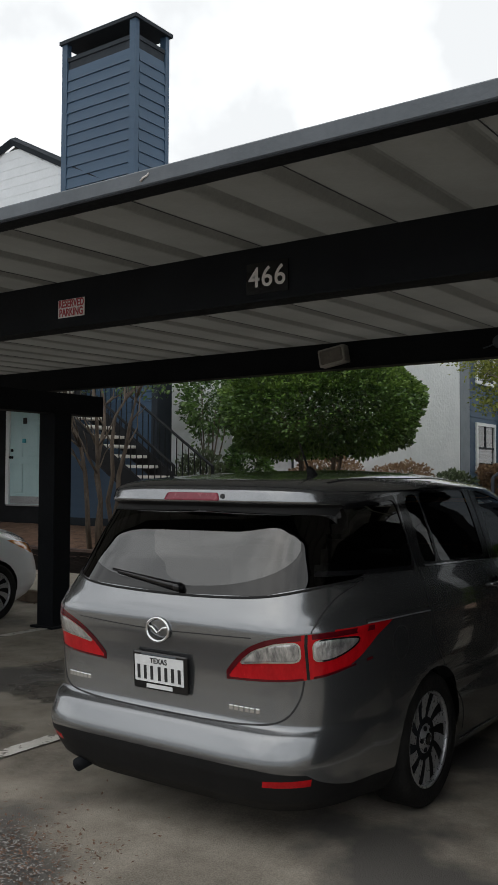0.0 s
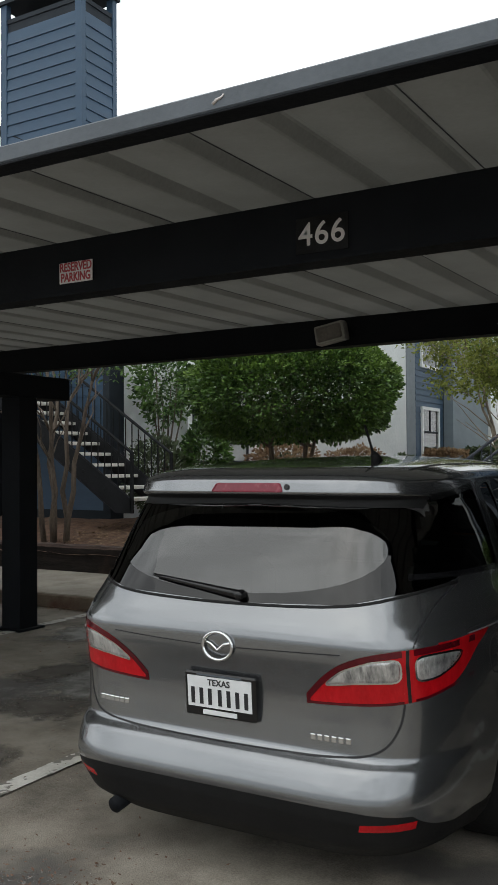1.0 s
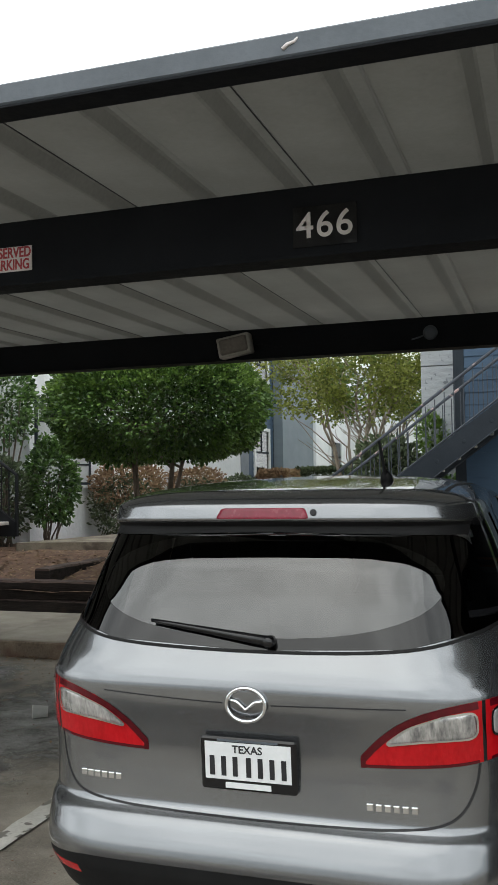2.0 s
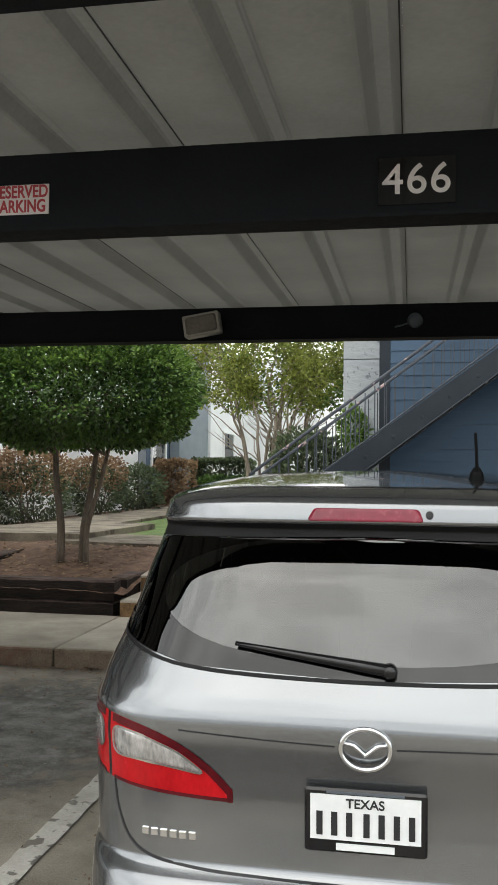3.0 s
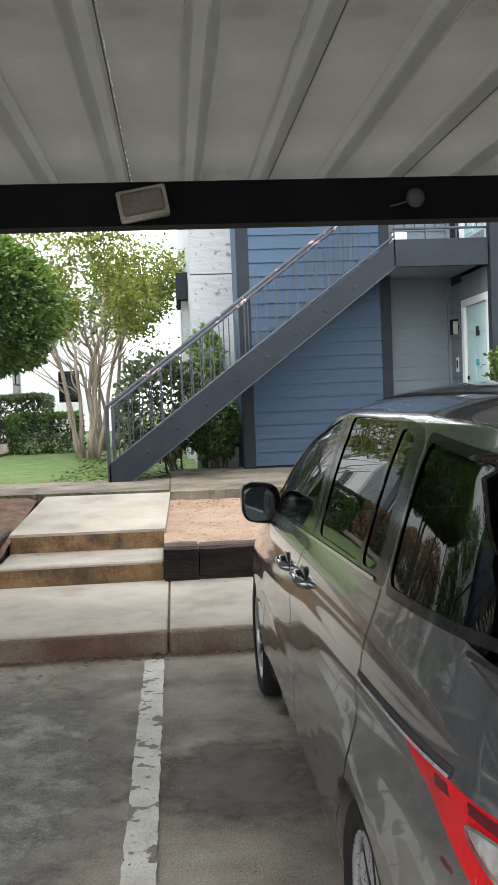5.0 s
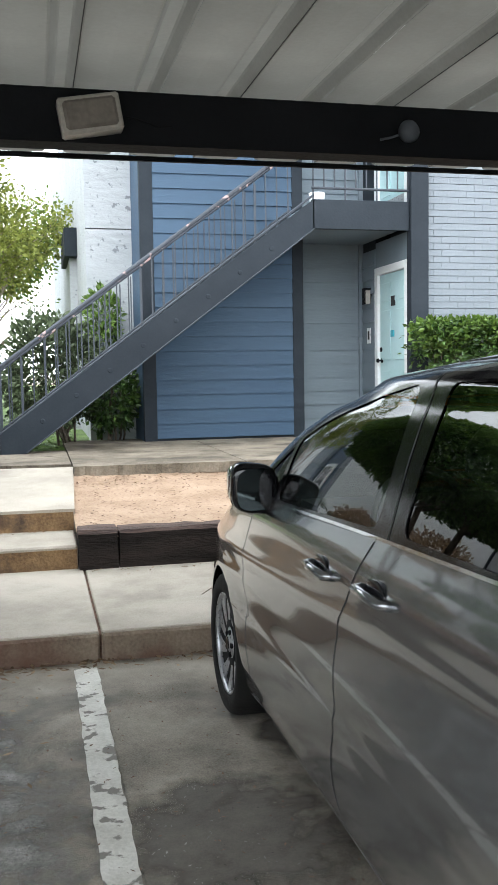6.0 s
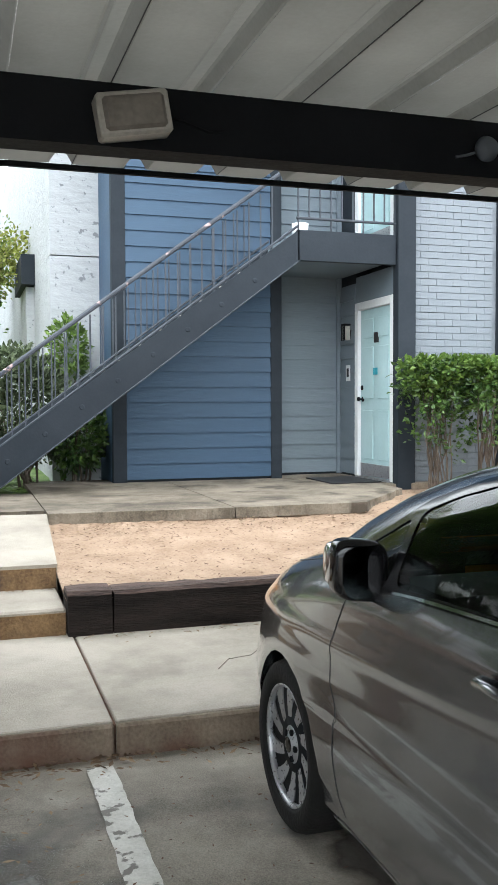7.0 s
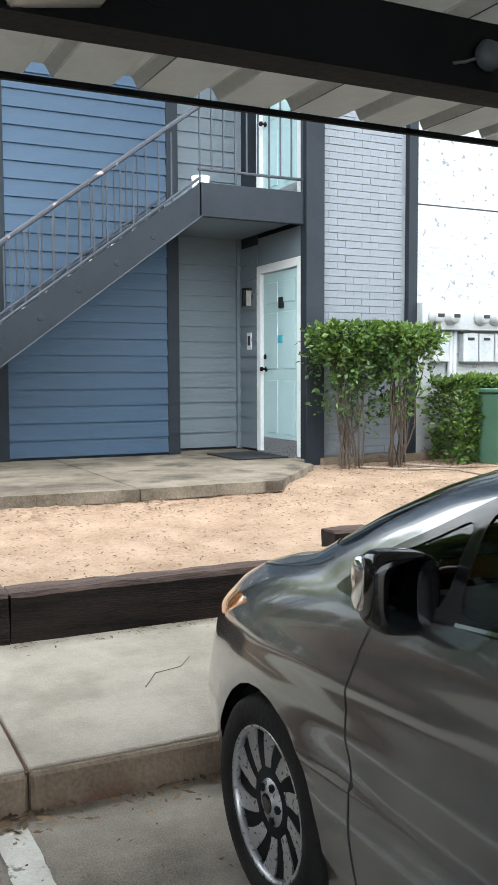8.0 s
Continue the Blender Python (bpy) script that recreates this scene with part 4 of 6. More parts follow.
    if not full:
        for wy in WHEELS:
            for s in (-1, 1):
                wheel(car, s * 0.858, wy, s)
        part("underbody", boxed(-0.62, 0.62, 0.25, 4.4, 0.2, 0.62), M_BLACKPLASTIC, car)
        return car
    # panel gaps
    def seam(name, pts, way, width=0.0055, material=M_INK, lift=0.0012):
        part(name, ribbon(skin, dense(pts), way, width, lift), material, car)
    for s in (-1, 1):
        seam("hatch_gap", [(s * 0.78, 0, 1.115), (s * 0.755, 0, 1.05), (s * 0.735, 0, 0.93)], (0, 1, 0))
        seam("hatch_gap", [(s * 0.705, 0, 0.735), (s * 0.69, 0, 0.66), (s * 0.65, 0, 0.59), (s * 0.58, 0, 0.553), (s * 0.45, 0, 0.537), (s * 0.25, 0, 0.53), (0, 0, 0.528)], (0, 1, 0), 0.008)
        way = (-s, 0, 0)
        side = lambda pts: [(0, y, z) for y, z in pts]
        seam("door_gap", side([(3.25, 1.01), (3.31, 0.865), (3.324, 0.729), (3.32, 0.53), (3.3, 0.35), (3.28, 0.27)]), way)
        seam("door_gap", side([(2.04, 1.1), (2.11, 0.97), (2.177, 0.829), (2.246, 0.622), (2.29, 0.4), (2.29, 0.27)]), way)
        seam("door_gap", side([(1.03, 1.135), (1.033, 0.966), (1.055, 0.817), (1.18, 0.64), (1.32, 0.53), (1.44, 0.42), (1.5, 0.27)]), way)
        seam("door_gap", side([(1.965, 1.112), (1.965, 1.3), (1.965, 1.525)]), way, 0.007, M_INK, 0.002)
        seam("slide_rail", side([(1.03, 0.947), (0.8, 0.952), (0.45, 0.955)]), way, 0.011, M_INK, 0.0015)
        # bright strip that paints the highlight along the sill
        seam("sill_highlight", side([(3.4, 0.222), (2.4, 0.215), (1.5, 0.215)]), way, 0.012, M_ALLOY, 0.003)
        seam("slide_rail_lip", side([(1.03, 0.938), (0.8, 0.943), (0.45, 0.946)]), way, 0.006, M_ALLOY, 0.004)
        seam("hood_gap", [(s * 0.3, 4.44, 0), (s * 0.5, 4.38, 0), (s * 0.62, 4.25, 0), (s * 0.69, 4.05, 0), (s * 0.73, 3.8, 0), (s * 0.74, 3.6, 0)], (0, 0, -1), 0.007)
        seam("belt_moulding", side([(2.97, 1.062), (2.7, 1.082), (2.02, 1.112), (1.1, 1.142)]), way, 0.009, M_CHROME, 0.004)
        seam("fuel_flap", side([(0.72 + 0.075 * math.cos(t), 0.83 + 0.075 * math.sin(t)) for t in (2 * math.pi * k / 24 for k in range(25))]), way, 0.004) if s > 0 else None
        seam("roof_gap", [(s * 0.585, y, 0) for y in (0.55, 0.9, 1.4, 1.8, 2.05)], (0, 0, -1), 0.014)
        # handles
        for hy, hz in ((2.36, 0.965), (1.944, 0.986)):
            hit = skin.ray_cast(Vector((s * 2, hy, hz)), Vector((-s, 0, 0)))[0]
            hb = tube(bmesh.new(), [(hit.x - s * 0.005, hy - 0.1, hz - 0.004), (hit.x + s * 0.022, hy - 0.085, hz), (hit.x + s * 0.03, hy, hz + 0.004), (hit.x + s * 0.022, hy + 0.085, hz), (hit.x - s * 0.005, hy + 0.1, hz)], 0.013, sides=10)
            part("door_handle", hb, M_SILVER if paint is M_SILVER else paint, car, "silver door handle over a black oval for its recess shade", True)
            # flat black oval in place of the shade inside the handle hollow
            cup = bmesh.new()
            bmesh.ops.create_uvsphere(cup, u_segments=16, v_segments=8, radius=1)
            for v in cup.verts:
                v.co = Vector((hit.x + v.co.x * 0.006, hy + 0.0 + v.co.y * 0.07, hz + v.co.z * 0.042))
            part("handle_recess_shade", cup, M_GLOSSBLACK, car, "", True)
        # mirrors
        mb = bmesh.new()
        bmesh.ops.create_uvsphere(mb, u_segments=28, v_segments=18, radius=1)
        for v in mb.verts:
            p = v.co
            q = Vector([math.copysign(abs(c) ** 0.55, c) for c in p])
            v.co = Vector((s * (0.885 + q.x * 0.088), 3.085 + q.y * (0.075 if q.y > 0 else 0.04), 1.112 + q.z * 0.092 + 0.01 * q.x))
        bmesh.ops.recalc_face_normals(mb, faces=mb.faces)
        mirror = part("door_mirror", mb, M_GLOSSBLACK, car, "black door mirror with chrome corner", True)
        part("mirror_arm", tube(bmesh.new(), [(s * 0.7, 3.16, 1.04), (s * 0.77, 3.14, 1.06), (s * 0.83, 3.12, 1.09)], 0.03, 0.022, 10), M_GLOSSBLACK, car, "", True)
        mg = bmesh.new()
        ring = [mg.verts.new((s * (0.885 + 0.076 * math.copysign(abs(math.cos(t)) ** 0.6, math.cos(t))), 3.043, 1.112 + 0.076 * math.copysign(abs(math.sin(t)) ** 0.6, math.sin(t)))) for t in (2 * math.pi * k / 28 for k in range(28))]
        for v in ring:
            v.co.y -= 0.22 * (abs(v.co.x) - 0.885)
        mg.faces.new(ring)
        part("mirror_glass", mg, M_MIRROR, mirror)
        mc = bmesh.new()
        bmesh.ops.create_uvsphere(mc, u_segments=16, v_segments=10, radius=1)
        for v in mc.verts:
            q = Vector([math.copysign(abs(c) ** 0.6, c) for c in v.co])
            v.co = Vector((s * (0.943 + q.x * 0.033), 3.125 + q.y * 0.038, 1.127 + q.z * 0.066))
        part("mirror_signal", mc, M_CHROME, mirror, "chrome and clear indicator corner", True)
    # dark ribbons painting the shade line of the tailgate crease
    seam("hatch_crease_shade", [(-0.5, 0, 0.905), (-0.25, 0, 0.893), (-0.08, 0, 0.888)], (0, 1, 0), 0.004)
    seam("hatch_crease_shade", [(0.08, 0, 0.888), (0.25, 0, 0.893), (0.5, 0, 0.9)], (0, 1, 0), 0.004)
    seam("window_rubber", [(-0.78, 0, 1.125), (-0.5, 0, 1.062), (0, 0, 1.043), (0.5, 0, 1.062), (0.78, 0, 1.125)], (0, 1, 0), 0.01, M_BLACKPLASTIC, 0.003)
    seam("roof_edge_line", [(-0.5, 0.46, 0), (0, 0.42, 0), (0.5, 0.46, 0)], (0, 0, -1), 0.006, M_CHROME)
    # centre brake lamp, washer, wiper
    def patch(name, outline, material, lift, n=5):
        pts = []
        for p, q in zip(outline, outline[1:] + outline[:1]):
            pts += [(p[0] + (q[0] - p[0]) * t / n, p[1] + (q[1] - p[1]) * t / n) for t in range(n)]
        cx, cz = sum(p[0] for p in pts) / len(pts), sum(p[1] for p in pts) / len(pts)
        pb = bmesh.new()
        rings = []
        for sc, up in ((1.0, -0.002), (1.0, lift), (0.9, lift * 1.15), (0.5, lift * 1.15)):
            ring = []
            for x, z in pts:
                q = (cx + (x - cx) * sc, cz + (z - cz) * sc)
                h = skin.ray_cast(Vector((q[0], -1, q[1])), Vector((0, 1, 0)))
                ring.append(pb.verts.new(Vector((q[0], h[0].y - up, q[1]))))
            rings.append(ring)
        for u, v in zip(rings, rings[1:]):
            for k in range(len(u)):
                pb.faces.new((u[k], u[(k + 1) % len(u)], v[(k + 1) % len(u)], v[k]))
        pb.faces.new(rings[-1])
        bmesh.ops.recalc_face_normals(pb, faces=pb.faces)
        return part(name, pb, material, car, "", True)
    patch("centre_brake_lamp", rounded([(-0.185, 1.46), (0.15, 1.46), (0.135, 1.497), (-0.165, 1.497)], 0.012), M_BRAKE, 0.004)
    patch("washer_jet", [(0.165 + 0.011 * math.cos(t), 1.482 + 0.011 * math.sin(t)) for t in (2 * math.pi * k / 12 for k in range(12))], M_INK, 0.006, 1)
    wip = bmesh.new()
    pts = []
    for t in (0, 0.2, 0.4, 0.6, 0.8, 1.0):
        x, z = 0.06 - 0.42 * t, 1.078 + 0.05 * t
        h = skin.ray_cast(Vector((x, -1, z)), Vector((0, 1, 0)))[0]
        pts.append((x, h.y - 0.02, z))
    tube(wip, pts, 0.017, 0.006, 8)
    wiper = part("rear_wiper", wip, M_GLOSSBLACK, car, "black rear wiper arm and blade", True)
    part("wiper_pivot", lathe(bmesh.new(), [(0.014, -0.016), (0.019, -0.008), (0.02, 0.02), (0.016, 0.03)], (0.06, pts[0][1], 1.076), "y", 16), M_GLOSSBLACK, wiper, "", True)
    # emblem: a ring with a plain winged bar
    yb = skin.ray_cast(Vector((0, -1, 0.888)), Vector((0, 1, 0)))[0].y
    em = bmesh.new()
    loop = [(0.064 * math.cos(t), yb - 0.008, 0.888 + 0.052 * math.sin(t)) for t in (2 * math.pi * k / 36 for k in range(37))]
    tube(em, loop, 0.007, sides=8, cap=False)
    tube(em, [(-0.058, yb - 0.006, 0.902), (-0.03, yb - 0.008, 0.897), (0, yb - 0.008, 0.872), (0.03, yb - 0.008, 0.897), (0.058, yb - 0.006, 0.902)], 0.006, sides=8)
    part("emblem", em, M_CHROME, car, "round chrome emblem", True)
    # number plate in a black frame; its writing as plain bars
    plate = new("number_plate")
    plate.parent = car
    plate.matrix_basis = pose(0, 0.068, 0.7, 4)
    part("plate_frame", boxed(-0.158, 0.158, 0.0, 0.016, -0.088, 0.08, 0.006), M_GLOSSBLACK, plate)
    part("plate_face", boxed(-0.142, 0.142, -0.003, 0.002, -0.052, 0.066), M_PLATE, plate, "white enamel plate")
    for k in range(7):
        xk = -0.118 + 0.0385 * k + (0.006 if k > 2 else 0)
        part("character_bar", boxed(xk - 0.008, xk + 0.008, -0.005, -0.0025, -0.04, 0.022), M_INK, plate)
    lettering("TEXAS", 0.034, M_INK, plate, pose(0, -0.004, 0.045, 90), 0.0008, "state_letters", 1.0, 0.0006)
    part("dealer_bar", boxed(-0.075, 0.075, -0.004, 0.0, -0.078, -0.061), M_PLATE, plate)
    part("web_bar", boxed(-0.1, 0.1, -0.003, 0.0, 0.069, 0.075), M_FASCIA, plate)
    # chrome badges as plain bars
    for bx, n, z0 in ((-0.6, 6, 0.615), (0.38, 6, 0.595)):
        for k in range(n):
            xk = bx + 0.027 * k
            h = skin.ray_cast(Vector((xk, -1, z0)), Vector((0, 1, 0)))[0]
            part("badge_bar", boxed(xk - 0.01, xk + 0.01, h.y - 0.004, h.y + 0.01, z0 - 0.011, z0 + 0.011, 0.002), M_CHROME, car)
    # exhaust, antenna, roof seam, underside, wheels, seats
    part("exhaust_pipe", tube(bmesh.new(), [(-0.5, 0.06, 0.2), (-0.5, 0.2, 0.22), (-0.5, 0.6, 0.24)], 0.032, sides=14), M_STEEL, car, "", True)
    ant = part("antenna_base", tube(bmesh.new(), [(0.33, 0.84, 1.57), (0.33, 0.82, 1.6), (0.33, 0.8, 1.615)], 0.03, 0.014, 12), M_BLACKPLASTIC, car, "", True)
    part("antenna_mast", tube(bmesh.new(), [(0.33, 0.8, 1.605), (0.325, 0.76, 1.68), (0.32, 0.73, 1.735)], 0.006, 0.005, 8), M_BLACKPLASTIC, ant)
    part("underbody", boxed(-0.6, 0.6, 0.25, 4.4, 0.2, 0.55), M_BLACKPLASTIC, car)
    part("cabin_floor", boxed(-0.72, 0.72, 0.6, 3.4, 0.5, 0.6), M_CABIN, car)
    part("dashboard", boxed(-0.7, 0.7, 2.95, 3.45, 0.6, 1.02, 0.08), M_CABIN, car)
    sw = lathe(bmesh.new(), [(0.17, -0.012), (0.185, 0), (0.17, 0.012), (0.158, 0)], (-0.36, 2.8, 1.02), "y", 24, True)
    part("steering_wheel", sw, M_CABIN, car, "", True)
    for sy, xs in ((2.25, (-0.36, 0.36)), (1.45, (-0.36, 0.36)), (0.72, (-0.36, 0.36))):
        for sx in xs:
            sb = bmesh.new()
            box(sb, sx - 0.25, sx + 0.25, sy, sy + 0.5, 0.6, 0.78, 0.06)
            box(sb, sx - 0.24, sx + 0.24, sy - 0.1, sy + 0.07, 0.72, 1.16, 0.06)
            box(sb, sx - 0.13, sx + 0.13, sy - 0.1, sy + 0.0, 1.2, 1.37, 0.045)
            part("seat", sb, M_CABIN, car, "grey cloth seat with headrest")
    for wy in WHEELS:
        for s in (-1, 1):
            wheel(car, s * 0.85, wy, s)
            well = bmesh.new()
            prev = None
            for k in range(15):
                t = math.pi * k / 14
                pr = [well.verts.new((s * x, wy + (ARCH + 0.012) * math.cos(t), WZ + (ARCH + 0.012) * math.sin(t))) for x in (0.79, 0.5)]
                if prev:
                    well.faces.new((prev[0], pr[0], pr[1], prev[1]))
                prev = pr
            part("wheel_well", well, M_BLACKPLASTIC, car)
    return car

minivan("minivan", "silver-grey compact minivan with dark windows parked under the carport", M_SILVER, pose(-2.667, 3.0, 0))
minivan("white_car", "white car parked beyond the carport post", M_WHITECAR, pose(-8.75, 2.55, 0), False)


# ---- apartment buildings ----
def board_run(parent, x0, x1, y, z0, z1, material, reveal=0.18, facing="y", name="siding_board", sign=-1):
    """Lap siding: one wedge-shaped board a course, sharing meshes. facing y: boards run along x at that y; facing x: along y at that x."""
    ln = x1 - x0
    b = bmesh.new()
    pr = [(0.0, 0.0), (0.0, reveal + 0.02), (0.006, reveal + 0.02), (0.028, 0.0)]
    ends = [[b.verts.new((e, sign * o, z)) if facing == "y" else b.verts.new((sign * o, e, z)) for o, z in pr] for e in (0, ln)]
    for k in range(4):
        b.faces.new((ends[0][k], ends[0][(k + 1) % 4], ends[1][(k + 1) % 4], ends[1][k]))
    b.faces.new(ends[0][::-1])
    b.faces.new(ends[1])
    bmesh.ops.recalc_face_normals(b, faces=b.faces)
    me = mesh_of(name, b, material)
    n = int((z1 - z0) / reveal)
    for k in range(n):
        ob = new(name, me)
        ob.parent = parent
        ob.location = (x0, y, z0 + k * reveal) if facing == "y" else (y, x0, z0 + k * reveal)


def panel_door(name, label, at, w=0.86, h=2.03, stickers=True):
    """A six-panel door in a white frame, built facing -y with its left bottom corner at the origin."""
    d = tagged(new(name), label, "door", "", "structure")
    d.matrix_basis = at
    fr = bmesh.new()
    box(fr, -0.1, -0.005, -0.03, 0.06, 0, h + 0.1, 0.006)
    box(fr, w + 0.005, w + 0.1, -0.03, 0.06, 0, h + 0.1, 0.006)
    box(fr, -0.005, w + 0.005, -0.03, 0.06, h + 0.006, h + 0.1, 0.006)
    part("door_frame", fr, M_WHITETRIM, d, "white door frame")
    leaf = bmesh.new()
    box(leaf, 0, w, 0.012, 0.05, 0.012, h)
    for cx in (0.26, 0.74):
        for z0, z1 in ((0.22, 0.82), (0.95, 1.58), (1.68, 1.92)):
            box(leaf, w * cx - 0.14, w * cx + 0.14, 0.0, 0.012, z0, z1, 0.008)
    part("door_leaf", leaf, M_TEAL, d, "pale aqua six-panel door leaf")
    part("kick_plate", boxed(0.03, w - 0.03, -0.004, 0.011, 0.02, 0.17), M_ALLOY, d)
    part("threshold", boxed(-0.02, w + 0.02, -0.06, 0.06, -0.02, 0.012), M_ALLOY, d)
    part("door_knob", lathe(bmesh.new(), [(0.03, 0.012), (0.03, 0.0), (0.012, -0.01), (0.012, -0.03), (0.028, -0.04), (0.024, -0.065)], (0.07, 0, 0.95), "y", 16), M_STEEL, d, "", True)
    part("deadbolt", lathe(bmesh.new(), [(0.03, 0.012), (0.028, -0.012)], (0.07, 0, 1.09), "y", 16), M_STEEL, d, "", True)
    if stickers:
        part("door_number_plate", boxed(0.4, 0.5, -0.006, 0.011, 1.62, 1.74), M_INK, d)
        part("sticker", boxed(0.38, 0.47, -0.005, 0.0095, 1.24, 1.32), M_TEALBLUE, d)
    return d


def stair_flight(label, x_foot, z_foot, direction, y0, y1, z_top, run, iron, rails, grip):
    """A steel flight with two stringers, pale treads, two railings; direction +1 climbs towards +x."""
    st = thing("staircase", label, "staircase")
    d = direction
    slope = (z_top - z_foot) / run
    rise = (z_top - z_foot - 0.2) / (run + 0.24)
    def px(t):
        return x_foot + d * t
    for ys in (y0, y1):
        b = bmesh.new()
        outline = [(0, 0), (0.28, 0), (run + 0.24, z_top - z_foot - 0.33), (run + 0.24, z_top - z_foot), (0, 0.2)]
        sides = [[b.verts.new((px(t), ys + o, z_foot + z)) for t, z in outline] for o in (0, 0.045)]
        for k in range(5):
            b.faces.new((sides[0][k], sides[0][(k + 1) % 5], sides[1][(k + 1) % 5], sides[1][k]))
        b.faces.new(sides[0][::-1])
        b.faces.new(sides[1])
        bmesh.ops.recalc_face_normals(b, faces=b.faces)
        part("stringer", b, iron, st, "dark slate channel stringer")
        lipb = bmesh.new()
        tube(lipb, [(px(0.28), ys - 0.01, z_foot + 0.004), (px(run + 0.24), ys - 0.01, z_top - 0.33)], 0.008, sides=6)
        part("stringer_lip", lipb, rails, st)
        # railing
        rh = 0.77
        part("handrail", tube(bmesh.new(), [(px(0.0), ys + 0.02, z_foot + 0.13 + rh), (px(run + 0.24), ys + 0.02, z_top + rh - 0.03)], 0.024, sides=8), grip, st, "slate handrail with flaking paint")
        part("bottom_rail", tube(bmesh.new(), [(px(0.0), ys + 0.02, z_foot + 0.2), (px(run + 0.24), ys + 0.02, z_top + 0.05)], 0.014, sides=6), rails, st)
        part("newel_post", boxed(min(px(-0.02), px(0.02)), max(px(-0.02), px(0.02)), ys, ys + 0.04, z_foot, z_foot + 0.14 + rh), rails, st)
        n = int(run / 0.128)
        pick = bmesh.new()
        box(pick, -0.007, 0.007, -0.007, 0.007, 0, rh - 0.1)
        me = mesh_of("baluster", pick, rails)
        for k in range(1, n + 1):
            t = run * k / (n + 0.5)
            ob = new("baluster", me)
            ob.parent = st
            ob.location = (px(t), ys + 0.02, z_foot + 0.2 + rise * t)
    steps_n = 15
    tb = boxed(-0.15, 0.15, y0 + 0.05, y1 - 0.005, -0.05, 0.0, 0.006)
    me = mesh_of("tread", tb, M_TREAD)
    for k in range(1, steps_n):
        ob = new("tread", me)
        ob.parent = st
        t = (run + 0.24) * k / steps_n - 0.1
        ob.location = (px(t + 0.1), 0, z_foot + 0.15 + rise * (t - 0.06))
    for k in range(1, 9):
        t = run * k / 9
        part("weld_boss", lathe(bmesh.new(), [(0.03, 0.0), (0.02, -0.006)], (px(t + 0.1), y0, z_foot + 0.08 + rise * t), "y", 8), iron, st)
    return st


def bay_window(name, at, w, h, blind=True):
    """A sash window in a white frame facing -y, centred on its sill line."""
    wd = tagged(new(name), "white-framed sash window with dark panes and blinds", "window", "", "structure")
    wd.matrix_basis = at
    fr = bmesh.new()
    for a in ((-w / 2, -w / 2 + 0.09, 0, h), (w / 2 - 0.09, w / 2, 0, h), (-w / 2 + 0.09, w / 2 - 0.09, 0, 0.09), (-w / 2 + 0.09, w / 2 - 0.09, h - 0.09, h)):
        box(fr, a[0], a[1], -0.04, 0.05, a[2], a[3])
    part("window_frame", fr, M_WHITETRIM, wd)
    part("sash_bar", boxed(-w / 2 + 0.09, w / 2 - 0.09, -0.01, 0.03, h * 0.48, h * 0.52), M_TRIM, wd)
    part("sash_bar", boxed(-0.02, 0.02, -0.012, 0.03, h * 0.521, h - 0.09), M_TRIM, wd)
    for z0, z1 in ((0.09, h * 0.48), (h * 0.52, h - 0.09)):
        part("pane", boxed(-w / 2 + 0.09, w / 2 - 0.09, 0.012, 0.018, z0, z1), M_PANE, wd)
    part("blind", boxed(-w / 2 + 0.09, w / 2 - 0.09, 0.034, 0.045, 0.09, h - 0.09), M_BLIND if blind else M_CABIN, wd)
    return wd


# front building
front = thing("apartment_building", "two-storey apartment block, navy siding, grey brick and white stucco", "building")
part("wall", boxed(-2.98, -1.0, 14.02, 14.4, 0.5, 7.0), M_TRIM, front)
board_run(front, -2.87, -1.09, 14.015, 0.72, 6.9, M_NAVY)
part("corner_board", boxed(-3.02, -2.86, 13.985, 14.1, 0.62, 7.0, 0.004), M_TRIM, front)
part("corner_board", boxed(-3.02, -2.95, 14.1, 15.0, 0.62, 7.0), M_NAVY, front)
part("corner_board", boxed(-1.1, -0.96, 13.985, 14.42, 0.68, 7.0, 0.004), M_TRIM, front)
part("wall", boxed(-0.97, 0.35, 14.44, 14.7, 0.5, 7.0), M_TRIM, front)
board_run(front, -0.965, 0.0, 14.435, 0.72, 3.2, M_GREYSIDE)
part("frieze_board", boxed(-0.965, -0.06, 14.41, 14.438, 2.98, 3.198), M_GREYSIDE, front)
board_run(front, -0.965, 0.0, 14.435, 3.5, 6.9, M_GREYSIDE)
part("corner_board", boxed(-0.06, 0.0, 14.38, 14.43, 0.7, 7.0), M_GREYSIDE, front)
# side wall of the porch, with the doorway between piers
part("wall", boxed(0.0, 0.3, 13.93, 14.43, 0.6, 7.0), M_TRIM, front)
board_run(front, 13.93, 14.43, 0.0, 0.72, 3.1, M_GREYSIDE, facing="x")
part("wall", boxed(0.0, 0.3, 12.9, 13.93, 2.78, 3.15), M_GREYSIDE, front)
part("corner_board", boxed(-0.02, 0.2, 12.76, 12.89, 0.55, 7.0, 0.005), M_TRIM, front)
part("wall", boxed(0.2, 0.3, 12.9, 13.93, 0.6, 7.0), M_TRIM, front)
panel_door("door_1", "pale aqua panelled front door in a white frame", pose(0.012, 13.84, 0.7, 0, 0, -90))
